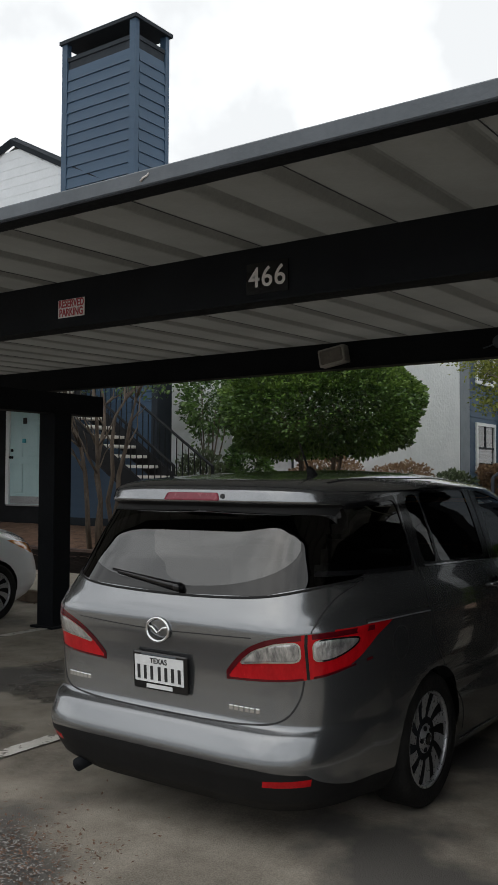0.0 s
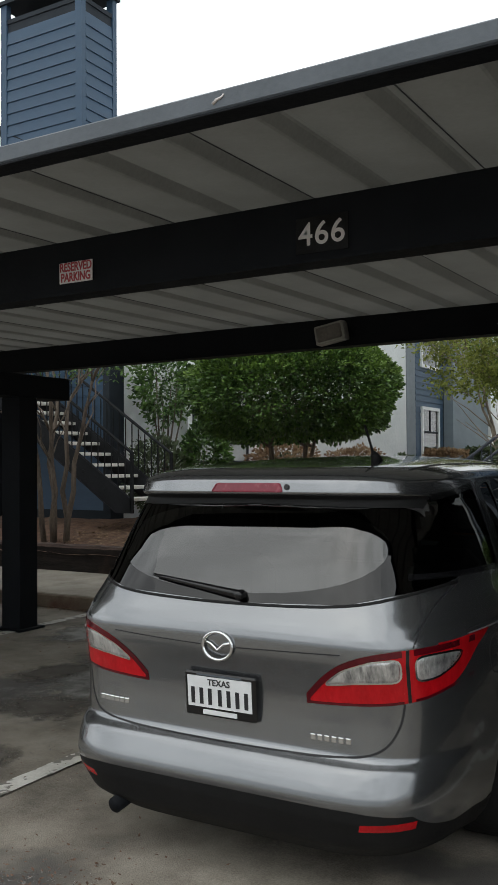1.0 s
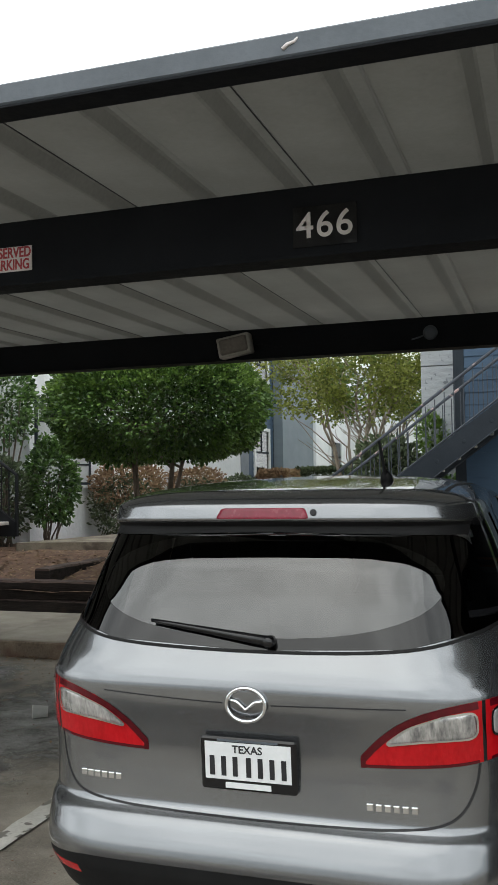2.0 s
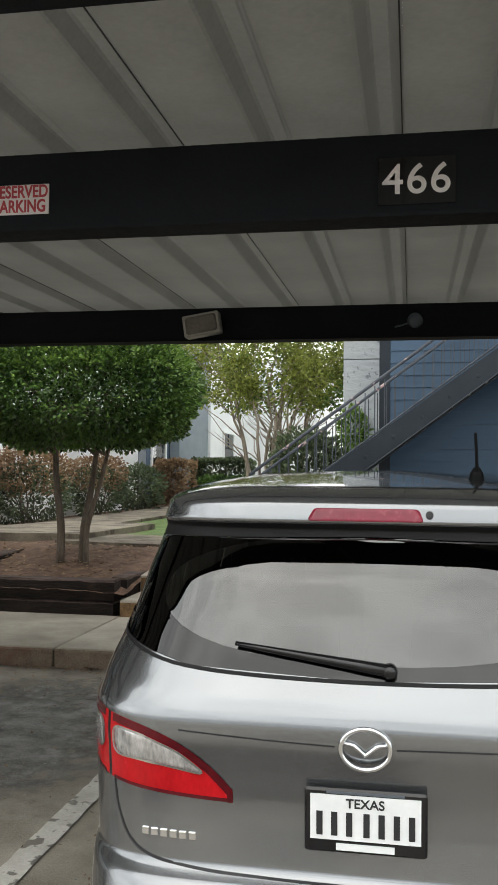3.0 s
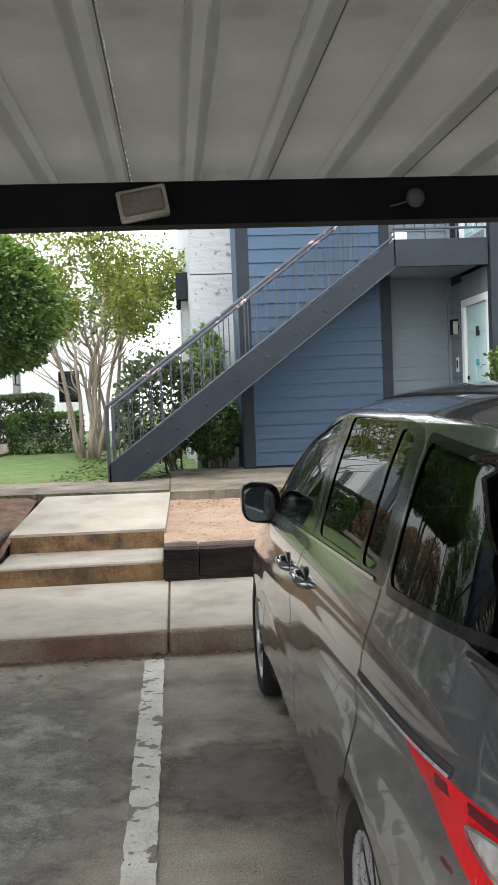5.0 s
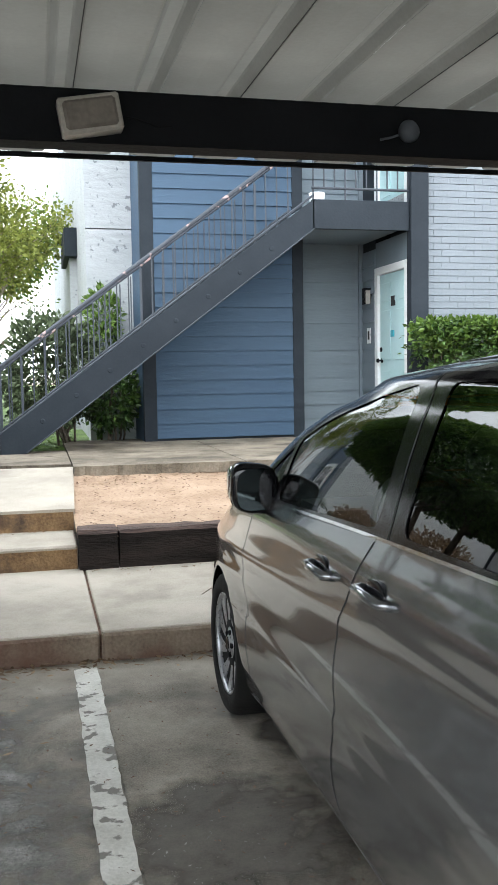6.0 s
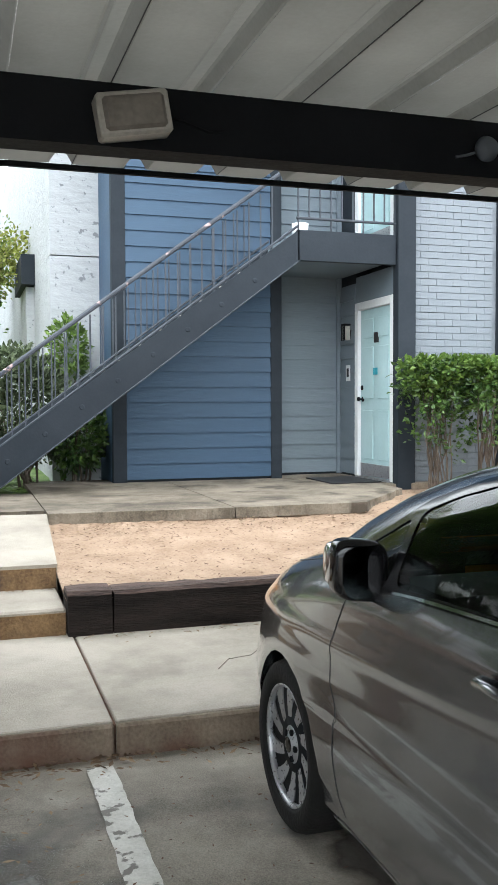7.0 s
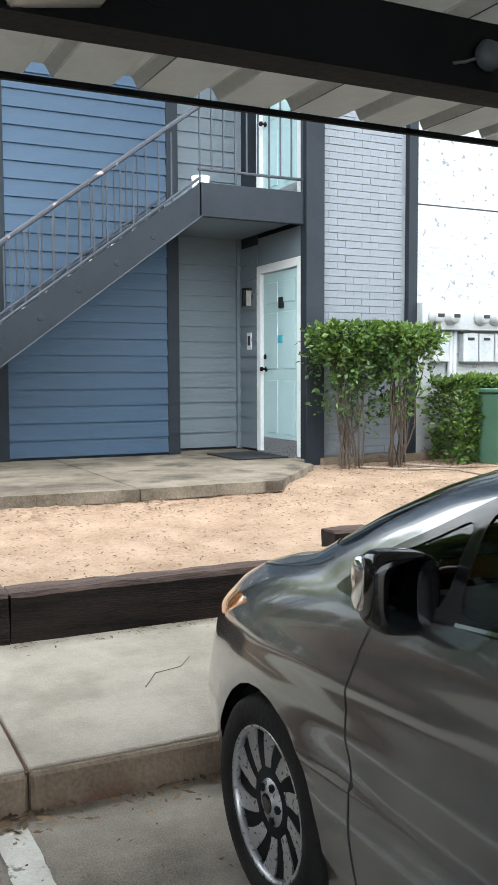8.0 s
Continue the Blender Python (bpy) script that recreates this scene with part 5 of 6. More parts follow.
# upper landing
part("landing_slab", boxed(-1.2, 0.0, 12.86, 14.43, 3.2, 3.44), M_GREYSIDE, front)
part("landing_fascia", boxed(-1.2, -0.03, 12.8, 12.858, 3.14, 3.47, 0.005), M_TRIM, front)
part("landing_rail", tube(bmesh.new(), [(-1.2, 12.83, 4.45), (-0.02, 12.83, 4.45)], 0.022, sides=8), M_RAILING, front)
part("landing_rail", tube(bmesh.new(), [(-1.2, 12.83, 3.6), (-0.02, 12.83, 3.6)], 0.016, sides=8), M_RAILING, front)
for k in range(10):
    part("baluster", boxed(-1.19 + k * 0.128, -1.176 + k * 0.128, 12.823, 12.837, 3.47 if k % 3 == 0 else 3.6, 4.45), M_RAILING, front)
panel_door("door_2", "pale aqua upstairs door in a white frame", pose(0.012, 13.84, 3.45, 0, 0, -90), stickers=False)
pot = bmesh.new()
lathe(pot, [(0.08, 0.0), (0.095, 0.17), (0.088, 0.17), (0.074, 0.02)], (-1.02, 13.2, 3.445), "z", 20)
tagged(part("bucket", pot, M_WHITETRIM, None, "", True), "small white plastic bucket on the upper landing", "bucket")
# painted brick pier and stucco
part("wall", boxed(0.2, 1.36, 12.875, 13.2, 0.3, 7.0), M_MORTAR, front)
part("corner_board", boxed(1.3, 1.42, 12.8, 13.1, 0.5, 7.0, 0.004), M_TRIM, front)
# these walls run on unseen to x = 32 to block low sky
part("foundation", boxed(0.15, 32.0, 12.72, 12.93, 0.3, 0.7, 0.01), M_KERB, front)
part("stucco_wall", boxed(1.42, 32.0, 12.83, 13.2, 0.5, 3.46), M_TROWELLED_DIM, front)
part("stucco_wall", boxed(1.42, 32.0, 12.828, 13.2, 3.475, 7.0), M_TROWELLED_DIM, front)
part("stucco_wall", boxed(-3.62, -3.02, 14.97, 15.5, 0.6, 3.42), M_TROWELLED_DIM, front)
part("stucco_wall", boxed(-3.62, -3.02, 14.968, 15.5, 3.435, 7.0), M_TROWELLED_DIM, front)
part("wall", boxed(-3.6, 32.0, 15.5, 34.0, 0.5, 7.0), M_TROWELLED_DIM, front)
part("balcony_hood", boxed(-3.8, -3.6, 17.6, 19.4, 3.4, 3.85), M_TRIM, front)
part("wall", boxed(-3.72, -3.6, 17.8, 19.2, 0.6, 3.39), M_TROWELLED_DIM, front)
part("roof", slab(bmesh.new(), [(-3.4, 12.3), (32.5, 12.3), (32.5, 34.5), (-3.4, 34.5)], 7.0, 7.3), M_SHINGLE, front)
stair_flight("slate-painted steel staircase climbing along the navy wall", -4.72, 0.69, 1, 12.8, 13.8, 3.47, 3.3, M_TRIM, M_RAILING, M_FLAKED)

lamp = thing("porch_lamp", "small black lantern with white panes beside the door", "wall lamp", at=pose(-0.0, 14.1, 2.48, 0, 0, -90) @ Matrix.Scale(0.72, 4))
part("backplate", boxed(-0.06, 0.06, -0.03, 0.0, -0.14, 0.14, 0.004), M_STEEL, lamp)
part("lantern_cage", boxed(-0.07, 0.07, -0.15, -0.03, 0.13, 0.16), M_STEEL, lamp)
for xx in (-0.06, 0.0, 0.06):
    part("lantern_bar", boxed(xx - 0.008, xx + 0.008, -0.148, -0.132, -0.13, 0.13), M_STEEL, lamp)
part("lantern_glass", boxed(-0.055, 0.055, -0.13, -0.035, -0.12, 0.12), M_LAMPLENS, lamp)
num = thing("unit_number_plaque", "small white plaque with dark marks by the door", "sign", at=pose(-0.003, 14.12, 1.98, 0, 0, -90))
part("plaque", boxed(-0.06, 0.06, -0.026, -0.018, -0.1, 0.1), M_WHITETRIM, num)
part("mark_bar", boxed(-0.03, 0.03, -0.029, -0.0262, -0.05, 0.06), M_INK, num)
mat_b = boxed(-0.72, -0.1, 13.0, 13.8, 0.692, 0.706, 0.004)
tagged(part("door_mat", mat_b, M_INK), "black rubber door mat before the door", "mat")

# electric meters
meters = thing("electric_meter_bank", "row of round electric meters over pale grey breaker boxes", "electric meters")
part("meter_trough", boxed(1.42, 3.6, 12.7, 12.829, 2.08, 2.38, 0.008), M_METER, meters)
for mx in (1.58, 1.8, 2.22, 2.44, 2.86, 3.08):
    mt = part("meter", lathe(bmesh.new(), [(0.088, 0.0), (0.088, -0.03), (0.075, -0.05), (0.07, -0.1), (0.05, -0.12)], (mx, 12.7, 2.22), "y", 24), M_METER, meters, "", True)
    part("dial", boxed(mx - 0.04, mx + 0.04, 12.57, 12.579, 2.21, 2.25), M_INK, mt)
for x0 in (1.6, 2.02, 2.25, 2.48, 2.71, 2.94):
    bx = part("breaker_box", boxed(x0, x0 + 0.215, 12.73, 12.829, 1.72, 2.05, 0.008), M_METER, meters)
    part("latch", boxed(x0 + 0.06, x0 + 0.15, 12.722, 12.7295, 1.97, 2.0), M_INK, bx)
for cx in (1.93, 1.87):
    part("conduit", tube(bmesh.new(), [(cx, 12.79, 0.6), (cx, 12.79, 2.1)], 0.03, sides=10), M_METER, meters, "", True)
tb = thing("transformer_box", "green steel utility cabinet standing on the dirt", "utility box")
part("cabinet_body", boxed(1.78, 2.8, 11.75, 12.35, 0.45, 1.38, 0.015), M_GREENBOX, tb)
part("cabinet_lid", boxed(1.76, 2.82, 11.72, 12.38, 1.381, 1.43, 0.012), M_GREENBOX, tb)
part("lock", lathe(bmesh.new(), [(0.02, 0.0), (0.02, -0.02)], (1.85, 11.75, 1.33), "y", 12), M_STEEL, tb)

# plain unseen walls added round the lot to block low sky and shape reflections
setting("wall_south", boxed(-60, 50, -34, -32, 0, 6.2), M_SIDEWHITE, "plain unseen wall added to the south to shape car reflections")
setting("wall_east", boxed(33, 35, -34, 60, 0, 6.2), M_SIDEWHITE, "plain unseen wall added to the east to block low sky")
setting("wall_west", boxed(-62, -60, -34, 60, 0, 6.2), M_SIDEWHITE, "plain unseen wall added to the west to block low sky")

# side building: end gable with stairs, long courtyard side
side = thing("side_apartment_building", "two-storey block with navy chimney, white stucco side and windows", "building")
part("wall", boxed(-13.3, -10.72, 12.25, 12.6, 0.6, 6.4), M_TRIM, side)
board_run(side, -13.2, -10.8, 12.245, 0.8, 6.4, M_NAVY)
part("corner_board", boxed(-10.84, -10.7, 12.2, 12.6, 0.8, 6.4), M_TRIM, side)
# wall coloured black for the deep shade round the door
part("wall", boxed(-19.0, -13.3, 12.05, 12.6, 0.6, 3.3), M_BLACKIRON_SHADE, side)
part("wall", boxed(-19.0, -13.31, 12.45, 12.6, 3.3, 6.4), M_SIDEWHITE, side)
part("stucco_wall", boxed(-10.7, -9.9, 13.4, 13.9, 0.6, 3.6), M_WHITEWALL, side)
part("stucco_wall", boxed(-10.7, -9.9, 13.398, 13.9, 3.615, 6.4), M_WHITEWALL, side)
part("wall", boxed(-18.9, -10.7, 12.6, 48.0, 0.5, 6.4), M_WHITEWALL, side)
part("stucco_wall", boxed(-10.7, -9.9, 13.9, 24.3, 0.5, 6.4), M_WHITEWALL, side)
part("wall", boxed(-10.7, -9.88, 24.3, 25.0, 0.5, 6.4), M_BRICK, side)
part("bay_wall", boxed(-10.7, -9.9, 25.0, 27.6, 0.5, 6.4), M_TRIM, side)
board_run(side, 25.02, 27.45, -9.9, 0.7, 6.3, M_NAVY, facing="x", sign=1)
part("wall", boxed(-10.7, -9.6, 27.6, 31.5, 0.5, 6.4), M_GREYSIDE, side)
part("stucco_wall", boxed(-10.7, -9.5, 31.5, 48.0, 0.5, 6.4), M_WHITEWALL, side)
part("wall", boxed(-10.7, -6.4, 38.0, 52.0, 0.5, 6.4), M_WHITEWALL, side)
part("eave", boxed(-19.4, -11.2, 12.6, 48.5, 6.4, 6.7), M_TRIM, side)
bm = bmesh.new()
vs = [bm.verts.new(p) for p in ((-19.6, 12.0, 6.7), (-11.1, 12.0, 6.7), (-14.4, 12.0, 8.35), (-19.6, 48.5, 6.7), (-11.1, 48.5, 6.7), (-14.4, 48.5, 8.35))]
for f in ((0, 1, 2), (3, 5, 4), (0, 2, 5, 3), (1, 4, 5, 2), (0, 3, 4, 1)):
    bm.faces.new([vs[i] for i in f])
bmesh.ops.recalc_face_normals(bm, faces=bm.faces)
part("roof", bm, M_SHINGLE, side)
g = bmesh.new()
for k in range(8):
    z = 6.72 + k * 0.19
    wd = (8.3 - z) / (8.35 - 6.7) * 5.2
    box(g, -14.4 - wd, -14.4 + wd * 0.62, 11.94, 11.99, z, z + 0.186)
part("gable_siding", g, M_SIDEWHITE, side)
for s in (-1, 1):
    tr = bmesh.new()
    tube(tr, [(-14.4, 11.92, 8.42), (-14.4 + (5.3 if s < 0 else 3.3) * s, 11.92, 6.74)], 0.09, sides=4)
    part("rake_board", tr, M_TRIM, side)
chim = new("chimney")
chim.parent = side
part("chimney_core", boxed(-12.85, -11.0, 11.86, 12.75, 5.2, 9.6), M_TRIM, chim)
board_run(chim, -12.78, -11.1, 11.855, 5.2, 9.5, M_NAVY, 0.21)
board_run(chim, 11.95, 12.68, -11.0, 5.2, 9.5, M_NAVY, 0.21, facing="x", sign=1)
for cx, cy in ((-12.81, 11.87), (-11.04, 11.87), (-11.04, 12.71), (-12.81, 12.71)):
    part("corner_board", boxed(cx - 0.07, cx + 0.07, cy - 0.05, cy + 0.06, 5.2, 9.98), M_NAVY, chim)
part("chimney_cap", boxed(-12.92, -10.92, 11.78, 12.82, 9.93, 10.0), M_TRIM, chim)
part("chimney_crown", boxed(-12.88, -10.98, 11.84, 12.78, 9.58, 9.66), M_TRIM, chim)
# overhang carried forward and unseen side wall added to shade the door
part("breezeway_fascia", boxed(-17.0, -12.75, 9.08, 9.145, 3.05, 3.75), M_STEEL, side)
part("wall", boxed(-17.2, -17.0, 9.1, 12.05, 0.6, 6.4), M_BLACKIRON_SHADE, side)
part("breezeway_floor", boxed(-17.0, -12.75, 9.15, 12.04, 3.45, 3.7), M_TRIM, side)
part("breezeway_roof", boxed(-17.0, -12.0, 10.7, 12.2, 5.6, 5.8), M_TRIM, side)
panel_door("door_3", "pale aqua door at the neighbouring block", pose(-14.5, 12.03, 1.02), 0.95, 2.03)
stair_flight("dark steel staircase with pale treads by the neighbouring block", -9.1, 0.86, -1, 10.75, 11.75, 3.7, 3.7, M_BLACKIRON_SHADE, M_BLACKIRON_SHADE, M_BLACKIRON_SHADE)
for k, (yc, zc) in enumerate(((26.2, 1.75), (26.2, 4.4))):
    bay_window("window_1", pose(-9.86, yc, zc, 0, 0, 90), 1.55, 1.5)
w = tagged(new("window_2"), "wide dark-framed window with pale blinds in white stucco", "window", "", "structure")
w.matrix_basis = pose(-9.885, 14.5, 1.6, 0, 0, 90)
part("window_frame", box(box(box(box(bmesh.new(), -0.95, -0.9, -0.03, 0.02, 0, 1.5), 0.9, 0.95, -0.03, 0.02, 0, 1.5), -0.9, 0.9, -0.03, 0.02, 0, 0.05), -0.9, 0.9, -0.03, 0.02, 1.45, 1.5), M_TRIM, w)
part("blind", boxed(-0.9, 0.9, -0.004, 0.01, 0.05, 1.45), M_BLIND, w)
for z in (0.36, 0.72, 1.08):
    part("sash_bar", boxed(-0.9, 0.9, -0.012, -0.0045, z, z + 0.03), M_TRIM, w)
part("window_sill", boxed(-1.0, 1.0, -0.06, 0.0, -0.06, -0.002), M_WHITETRIM, w)
for yc in (34.5, 41.0):
    bay_window("window_3", pose(-9.46, yc, 1.9, 0, 0, 90), 2.0, 1.3, False)
bay_window("window_4", pose(-8.0, 37.96, 1.8), 1.0, 1.4, False)


# ---- plants ----
def leaves(b, rng, place, n, size, fold=0.35):
    """n folded leaves put by place(rng) -> (point, outward)."""
    for _ in range(n):
        p, out = place(rng)
        d = (out + Vector((rng.gauss(0, 0.6), rng.gauss(0, 0.6), rng.gauss(0, 0.45)))).normalized()
        s = d.cross(Vector((rng.gauss(0, 1), rng.gauss(0, 1), rng.gauss(0, 1)))).normalized()
        up = s.cross(d)
        ln = size * rng.uniform(0.6, 1.3)
        wd = ln * 0.3
        root, tip = b.verts.new(p), b.verts.new(p + d * ln)
        l1 = b.verts.new(p + d * ln * 0.5 + s * wd + up * wd * fold)
        l2 = b.verts.new(p + d * ln * 0.5 - s * wd + up * wd * fold)
        b.faces.new((root, l1, tip))
        b.faces.new((root, tip, l2))


def blob_place(c, r, lump=0.16, inner=0.75, flat=0.0, freq=2.2):
    c, r = Vector(c), Vector(r)
    def place(rng):
        while True:
            d = Vector((rng.gauss(0, 1), rng.gauss(0, 1), rng.gauss(0, 1))).normalized()
            if d.z > -0.92:
                break
        k = 1 + lump * noise.noise(d * freq + c) + 0.06 * noise.noise(d * 9 + c)
        e = Vector([math.copysign(abs(v) ** (1 - flat), v) for v in d])
        q = Vector((e.x * r.x, e.y * r.y, e.z * r.z)) * k * rng.uniform(inner, 1.0) ** 0.5
        return c + q, d
    return place


def box_place(x0, x1, y0, y1, z0, z1, lump=0.05):
    def place(rng):
        a = rng.random()
        p = [rng.uniform(x0, x1), rng.uniform(y0, y1), rng.uniform(z0, z1)]
        out = Vector((rng.gauss(0, 0.3), -0.6, 0.5))
        if a < 0.45:
            p[1], out = y0 + abs(rng.gauss(0, 0.07)), Vector((0, -1, 0.3))
        elif a < 0.7:
            p[2], out = z1 - abs(rng.gauss(0, 0.05)), Vector((0, -0.2, 1))
        elif a < 0.84:
            p[0], out = x0 + abs(rng.gauss(0, 0.06)), Vector((-1, 0, 0.3))
        elif a < 0.95:
            p[0], out = x1 - abs(rng.gauss(0, 0.06)), Vector((1, 0, 0.3))
        v = Vector(p)
        return v + Vector((1, 1, 1)) * lump * noise.noise(v * 3.1), out
    return place


def clump_place(x0, x1, y0, y1, z0, z1, seed):
    """Leaves in loose tufts, dense along a clipped flat top and ragged below."""
    r0 = random.Random(seed)
    tufts = [Vector((r0.uniform(x0, x1), r0.uniform(y0, y1), z1 - 0.06)) for _ in range(16)]
    tufts += [Vector((r0.uniform(x0, x1), r0.uniform(y0, y1), z0 + (z1 - z0) * r0.random() ** 0.6)) for _ in range(26)]
    def place(rng):
        c = tufts[rng.randrange(len(tufts))]
        d = Vector((rng.gauss(0, 1), rng.gauss(0, 1), rng.gauss(0, 0.7)))
        p = c + d * 0.075
        p.z = min(p.z, z1 + 0.02)
        return p, (d + Vector((0, -0.3, 0.3))).normalized()
    return place


def legs_and_top(x0, x1, y0, y1, z0, z1, seed):
    """A clipped leafy top over thin leggy growth."""
    head = clump_place(x0, x1, y0, y1, z0 + (z1 - z0) * 0.5, z1, seed)
    legs = clump_place(x0 + 0.06, x1 - 0.06, y0, y1, z0, z1 - 0.4, seed + 50)
    return lambda rng: head(rng) if rng.random() < 0.84 else legs(rng)


def wander(rng, a, b_, n, amount):
    a, b_ = Vector(a), Vector(b_)
    return [a + (b_ - a) * t / n + (Vector((uneven(rng, amount), uneven(rng, amount), 0)) if 0 < t < n else Vector()) for t in range(n + 1)]


def shrub(name, label, category, at, stems, place, n, size, leaf, bark, seed, stem_r=0.02, top=None):
    rng = random.Random(seed)
    t = thing(name, label, category)
    for k in range(stems):
        a = rng.uniform(0, 6.28)
        base = Vector((at[0] + 0.1 * math.cos(a), at[1] + 0.08 * math.sin(a), at[2]))
        tip, _ = place(rng)
        tip = Vector((base.x + (tip.x - base.x) * 0.7, base.y + (tip.y - base.y) * 0.7, at[2] + abs(tip.z - at[2]) * 0.8 + 0.25))
        part("stem", tube(bmesh.new(), wander(rng, base, tip, 5, 0.03), stem_r, stem_r * 0.4, 6), bark, t, "", True)
    b = bmesh.new()
    leaves(b, rng, place, n, size)
    part("foliage", b, leaf, t)
    if top:
        b = bmesh.new()
        leaves(b, rng, top[0], top[1], size)
        part("top_growth", b, top[2], t, top[3])
    return t


# round clipped tree in the mulch bed
def clipped_tree():
    rng = random.Random(5)
    t = thing("clipped_tree", "rounded clipped evergreen tree on two slim trunks in mulch", "tree")
    base = Vector((-6.4, 10.6, 0.6))
    tr = bmesh.new()
    forks = []
    for dx, tx, ty, r0 in ((-0.15, -0.22, -0.05, 0.052), (0.1, 0.25, 0.08, 0.046), (0.17, 0.44, -0.06, 0.036)):
        path = dense([base + Vector((dx, ty * 0.3, -0.1)), base + Vector((dx + 0.01, ty * 0.5, 0.35)), base + Vector((dx + (tx - dx) * 0.6, ty, 0.85)), base + Vector((tx, ty, 1.3)), base + Vector((tx * 1.3, ty * 2, 1.8))], 4)
        tube(tr, path, r0, r0 * 0.5, 10)
        forks += path[11:]
    for k in range(30):
        a = rng.uniform(0, 6.28)
        r = rng.uniform(0.5, 1.15)
        p0 = Vector(rng.choice(forks))
        tube(tr, wander(rng, p0, base + Vector((r * math.cos(a), r * math.sin(a), rng.uniform(1.5, 2.3))), 4, 0.05), 0.02, 0.006, 6)
    part("trunk", tr, M_BARK, t, "", True)
    b = bmesh.new()
    leaves(b, rng, blob_place((-6.3, 10.6, 2.52), (1.36, 1.3, 0.72), 0.12, 0.55, 0.1), 46000, 0.058)
    part("crown", b, M_LEAF, t)
    b = bmesh.new()
    top = blob_place((-6.3, 10.6, 2.56), (1.37, 1.31, 0.72), 0.12, 0.9, 0.1)
    def upper(r):
        while True:
            p, d = top(r)
            if p.z > 2.7 or r.random() < 0.15:
                return p, d
    leaves(b, rng, upper, 13000, 0.052)
    part("new_growth", b, M_LEAF_LIGHT, t, "fresh light green shoots")
clipped_tree()


def open_tree(name, label, base, height, spread, seed, leaf, bark, n_leaf=9000, stems=7, size=0.075, low=0.5):
    rng = random.Random(seed)
    t = thing(name, label, "tree")
    base = Vector(base)
    tips = []
    for k in range(stems):
        a = 2 * math.pi * k / stems + uneven(rng, 0.4)
        r = spread * rng.uniform(0.25, 0.7)
        b0 = base + Vector((0.16 * math.cos(a), 0.16 * math.sin(a), -0.1))
        mid = base + Vector((r * 0.45 * math.cos(a), r * 0.45 * math.sin(a), height * 0.42))
        top = base + Vector((r * math.cos(a), r * math.sin(a), height * rng.uniform(0.7, 0.86)))
        path = wander(rng, b0, mid, 4, 0.05) + wander(rng, mid, top, 4, 0.1)[1:]
        part("stem", tube(bmesh.new(), path, 0.045, 0.016, 7), bark, t, "", True)
        for _ in range(7):
            p0 = path[rng.randint(3, 8)]
            a2 = a + uneven(rng, 1.5)
            end = p0 + Vector((spread * 0.45 * math.cos(a2), spread * 0.45 * math.sin(a2), height * rng.uniform(0.12, 0.32)))
            part("branch", tube(bmesh.new(), wander(rng, p0, end, 4, 0.07), 0.016, 0.004, 5), bark, t, "", True)
            tips.append((p0, end))
    centres = []
    for p0, end in tips:
        for f in (0.55, 0.8, 1.02):
            c = p0 + (end - p0) * f
            if c.z > base.z + height * low:
                centres.append((c + Vector((uneven(rng, 0.12), uneven(rng, 0.12), uneven(rng, 0.12))), rng.uniform(0.16, 0.34)))
    def place(r):
        c, rad = centres[r.randrange(len(centres))]
        d = Vector((r.gauss(0, 1), r.gauss(0, 1), r.gauss(0, 0.7)))
        return c + d * rad * 0.62, d.normalized()
    b = bmesh.new()
    leaves(b, rng, place, n_leaf, size)
    part("crown", b, leaf, t)
    return t

open_tree("crepe_myrtle", "multi-stemmed crepe myrtle with pale bare stems and light crown", (-5.55, 19.0, 0.62), 4.0, 2.1, 21, M_LEAF_OLIVE, M_PALEBARK, 13000, 8, 0.085, 0.6)
open_tree("crepe_myrtle", "second crepe myrtle deeper in the courtyard", (-5.4, 22.5, 0.62), 4.6, 2.2, 22, M_LEAF_LIGHT, M_PALEBARK, 7500, 7, 0.1, 0.56)
open_tree("bed_tree", "dark-stemmed small tree growing in the mulch by the stairs", (-9.85, 9.95, 0.5), 3.6, 1.3, 23, M_LEAF, M_BARK, 2200, 5, 0.07, 0.7)

shrub("nandina_bush", "tall leggy bush against the brick pier", "bush", (0.28, 12.35, 0.5), 20, legs_and_top(-0.05, 0.43, 12.1, 12.55, 0.95, 2.0, 3), 2300, 0.07, M_LEAF, M_BARK, 31, 0.011, (clump_place(-0.07, 0.46, 12.05, 12.55, 1.7, 2.05, 13), 1500, M_LEAF_LIGHT, "fresh light green tips"))
shrub("nandina_bush", "tall leggy bush beside the electric meters", "bush", (0.82, 12.3, 0.5), 20, legs_and_top(0.54, 1.12, 12.05, 12.5, 0.98, 2.0, 4), 2400, 0.07, M_LEAF, M_BARK, 32, 0.011, (clump_place(0.52, 1.15, 12.0, 12.5, 1.72, 2.05, 14), 1500, M_LEAF_LIGHT, "fresh light green tips"))
shrub("boxwood_bush", "low clipped green bush beside the utility cabinet", "bush", (1.9, 12.5, 0.5), 5, box_place(1.5, 2.4, 12.15, 12.66, 0.62, 1.5), 3600, 0.065, M_LEAF, M_BARK, 33, 0.02, (box_place(1.47, 2.43, 12.12, 12.66, 0.8, 1.54), 1800, M_LEAF_LIGHT, "bright green new shoots"))
shrub("holly_bush", "loose sage-green shrub behind the stair foot", "bush", (-3.95, 14.35, 0.6), 9, blob_place((-4.1, 14.5, 1.55), (0.62, 0.5, 0.75), 0.3, 0.4), 5200, 0.085, M_LEAF_SAGE, M_BARK, 34, 0.018)
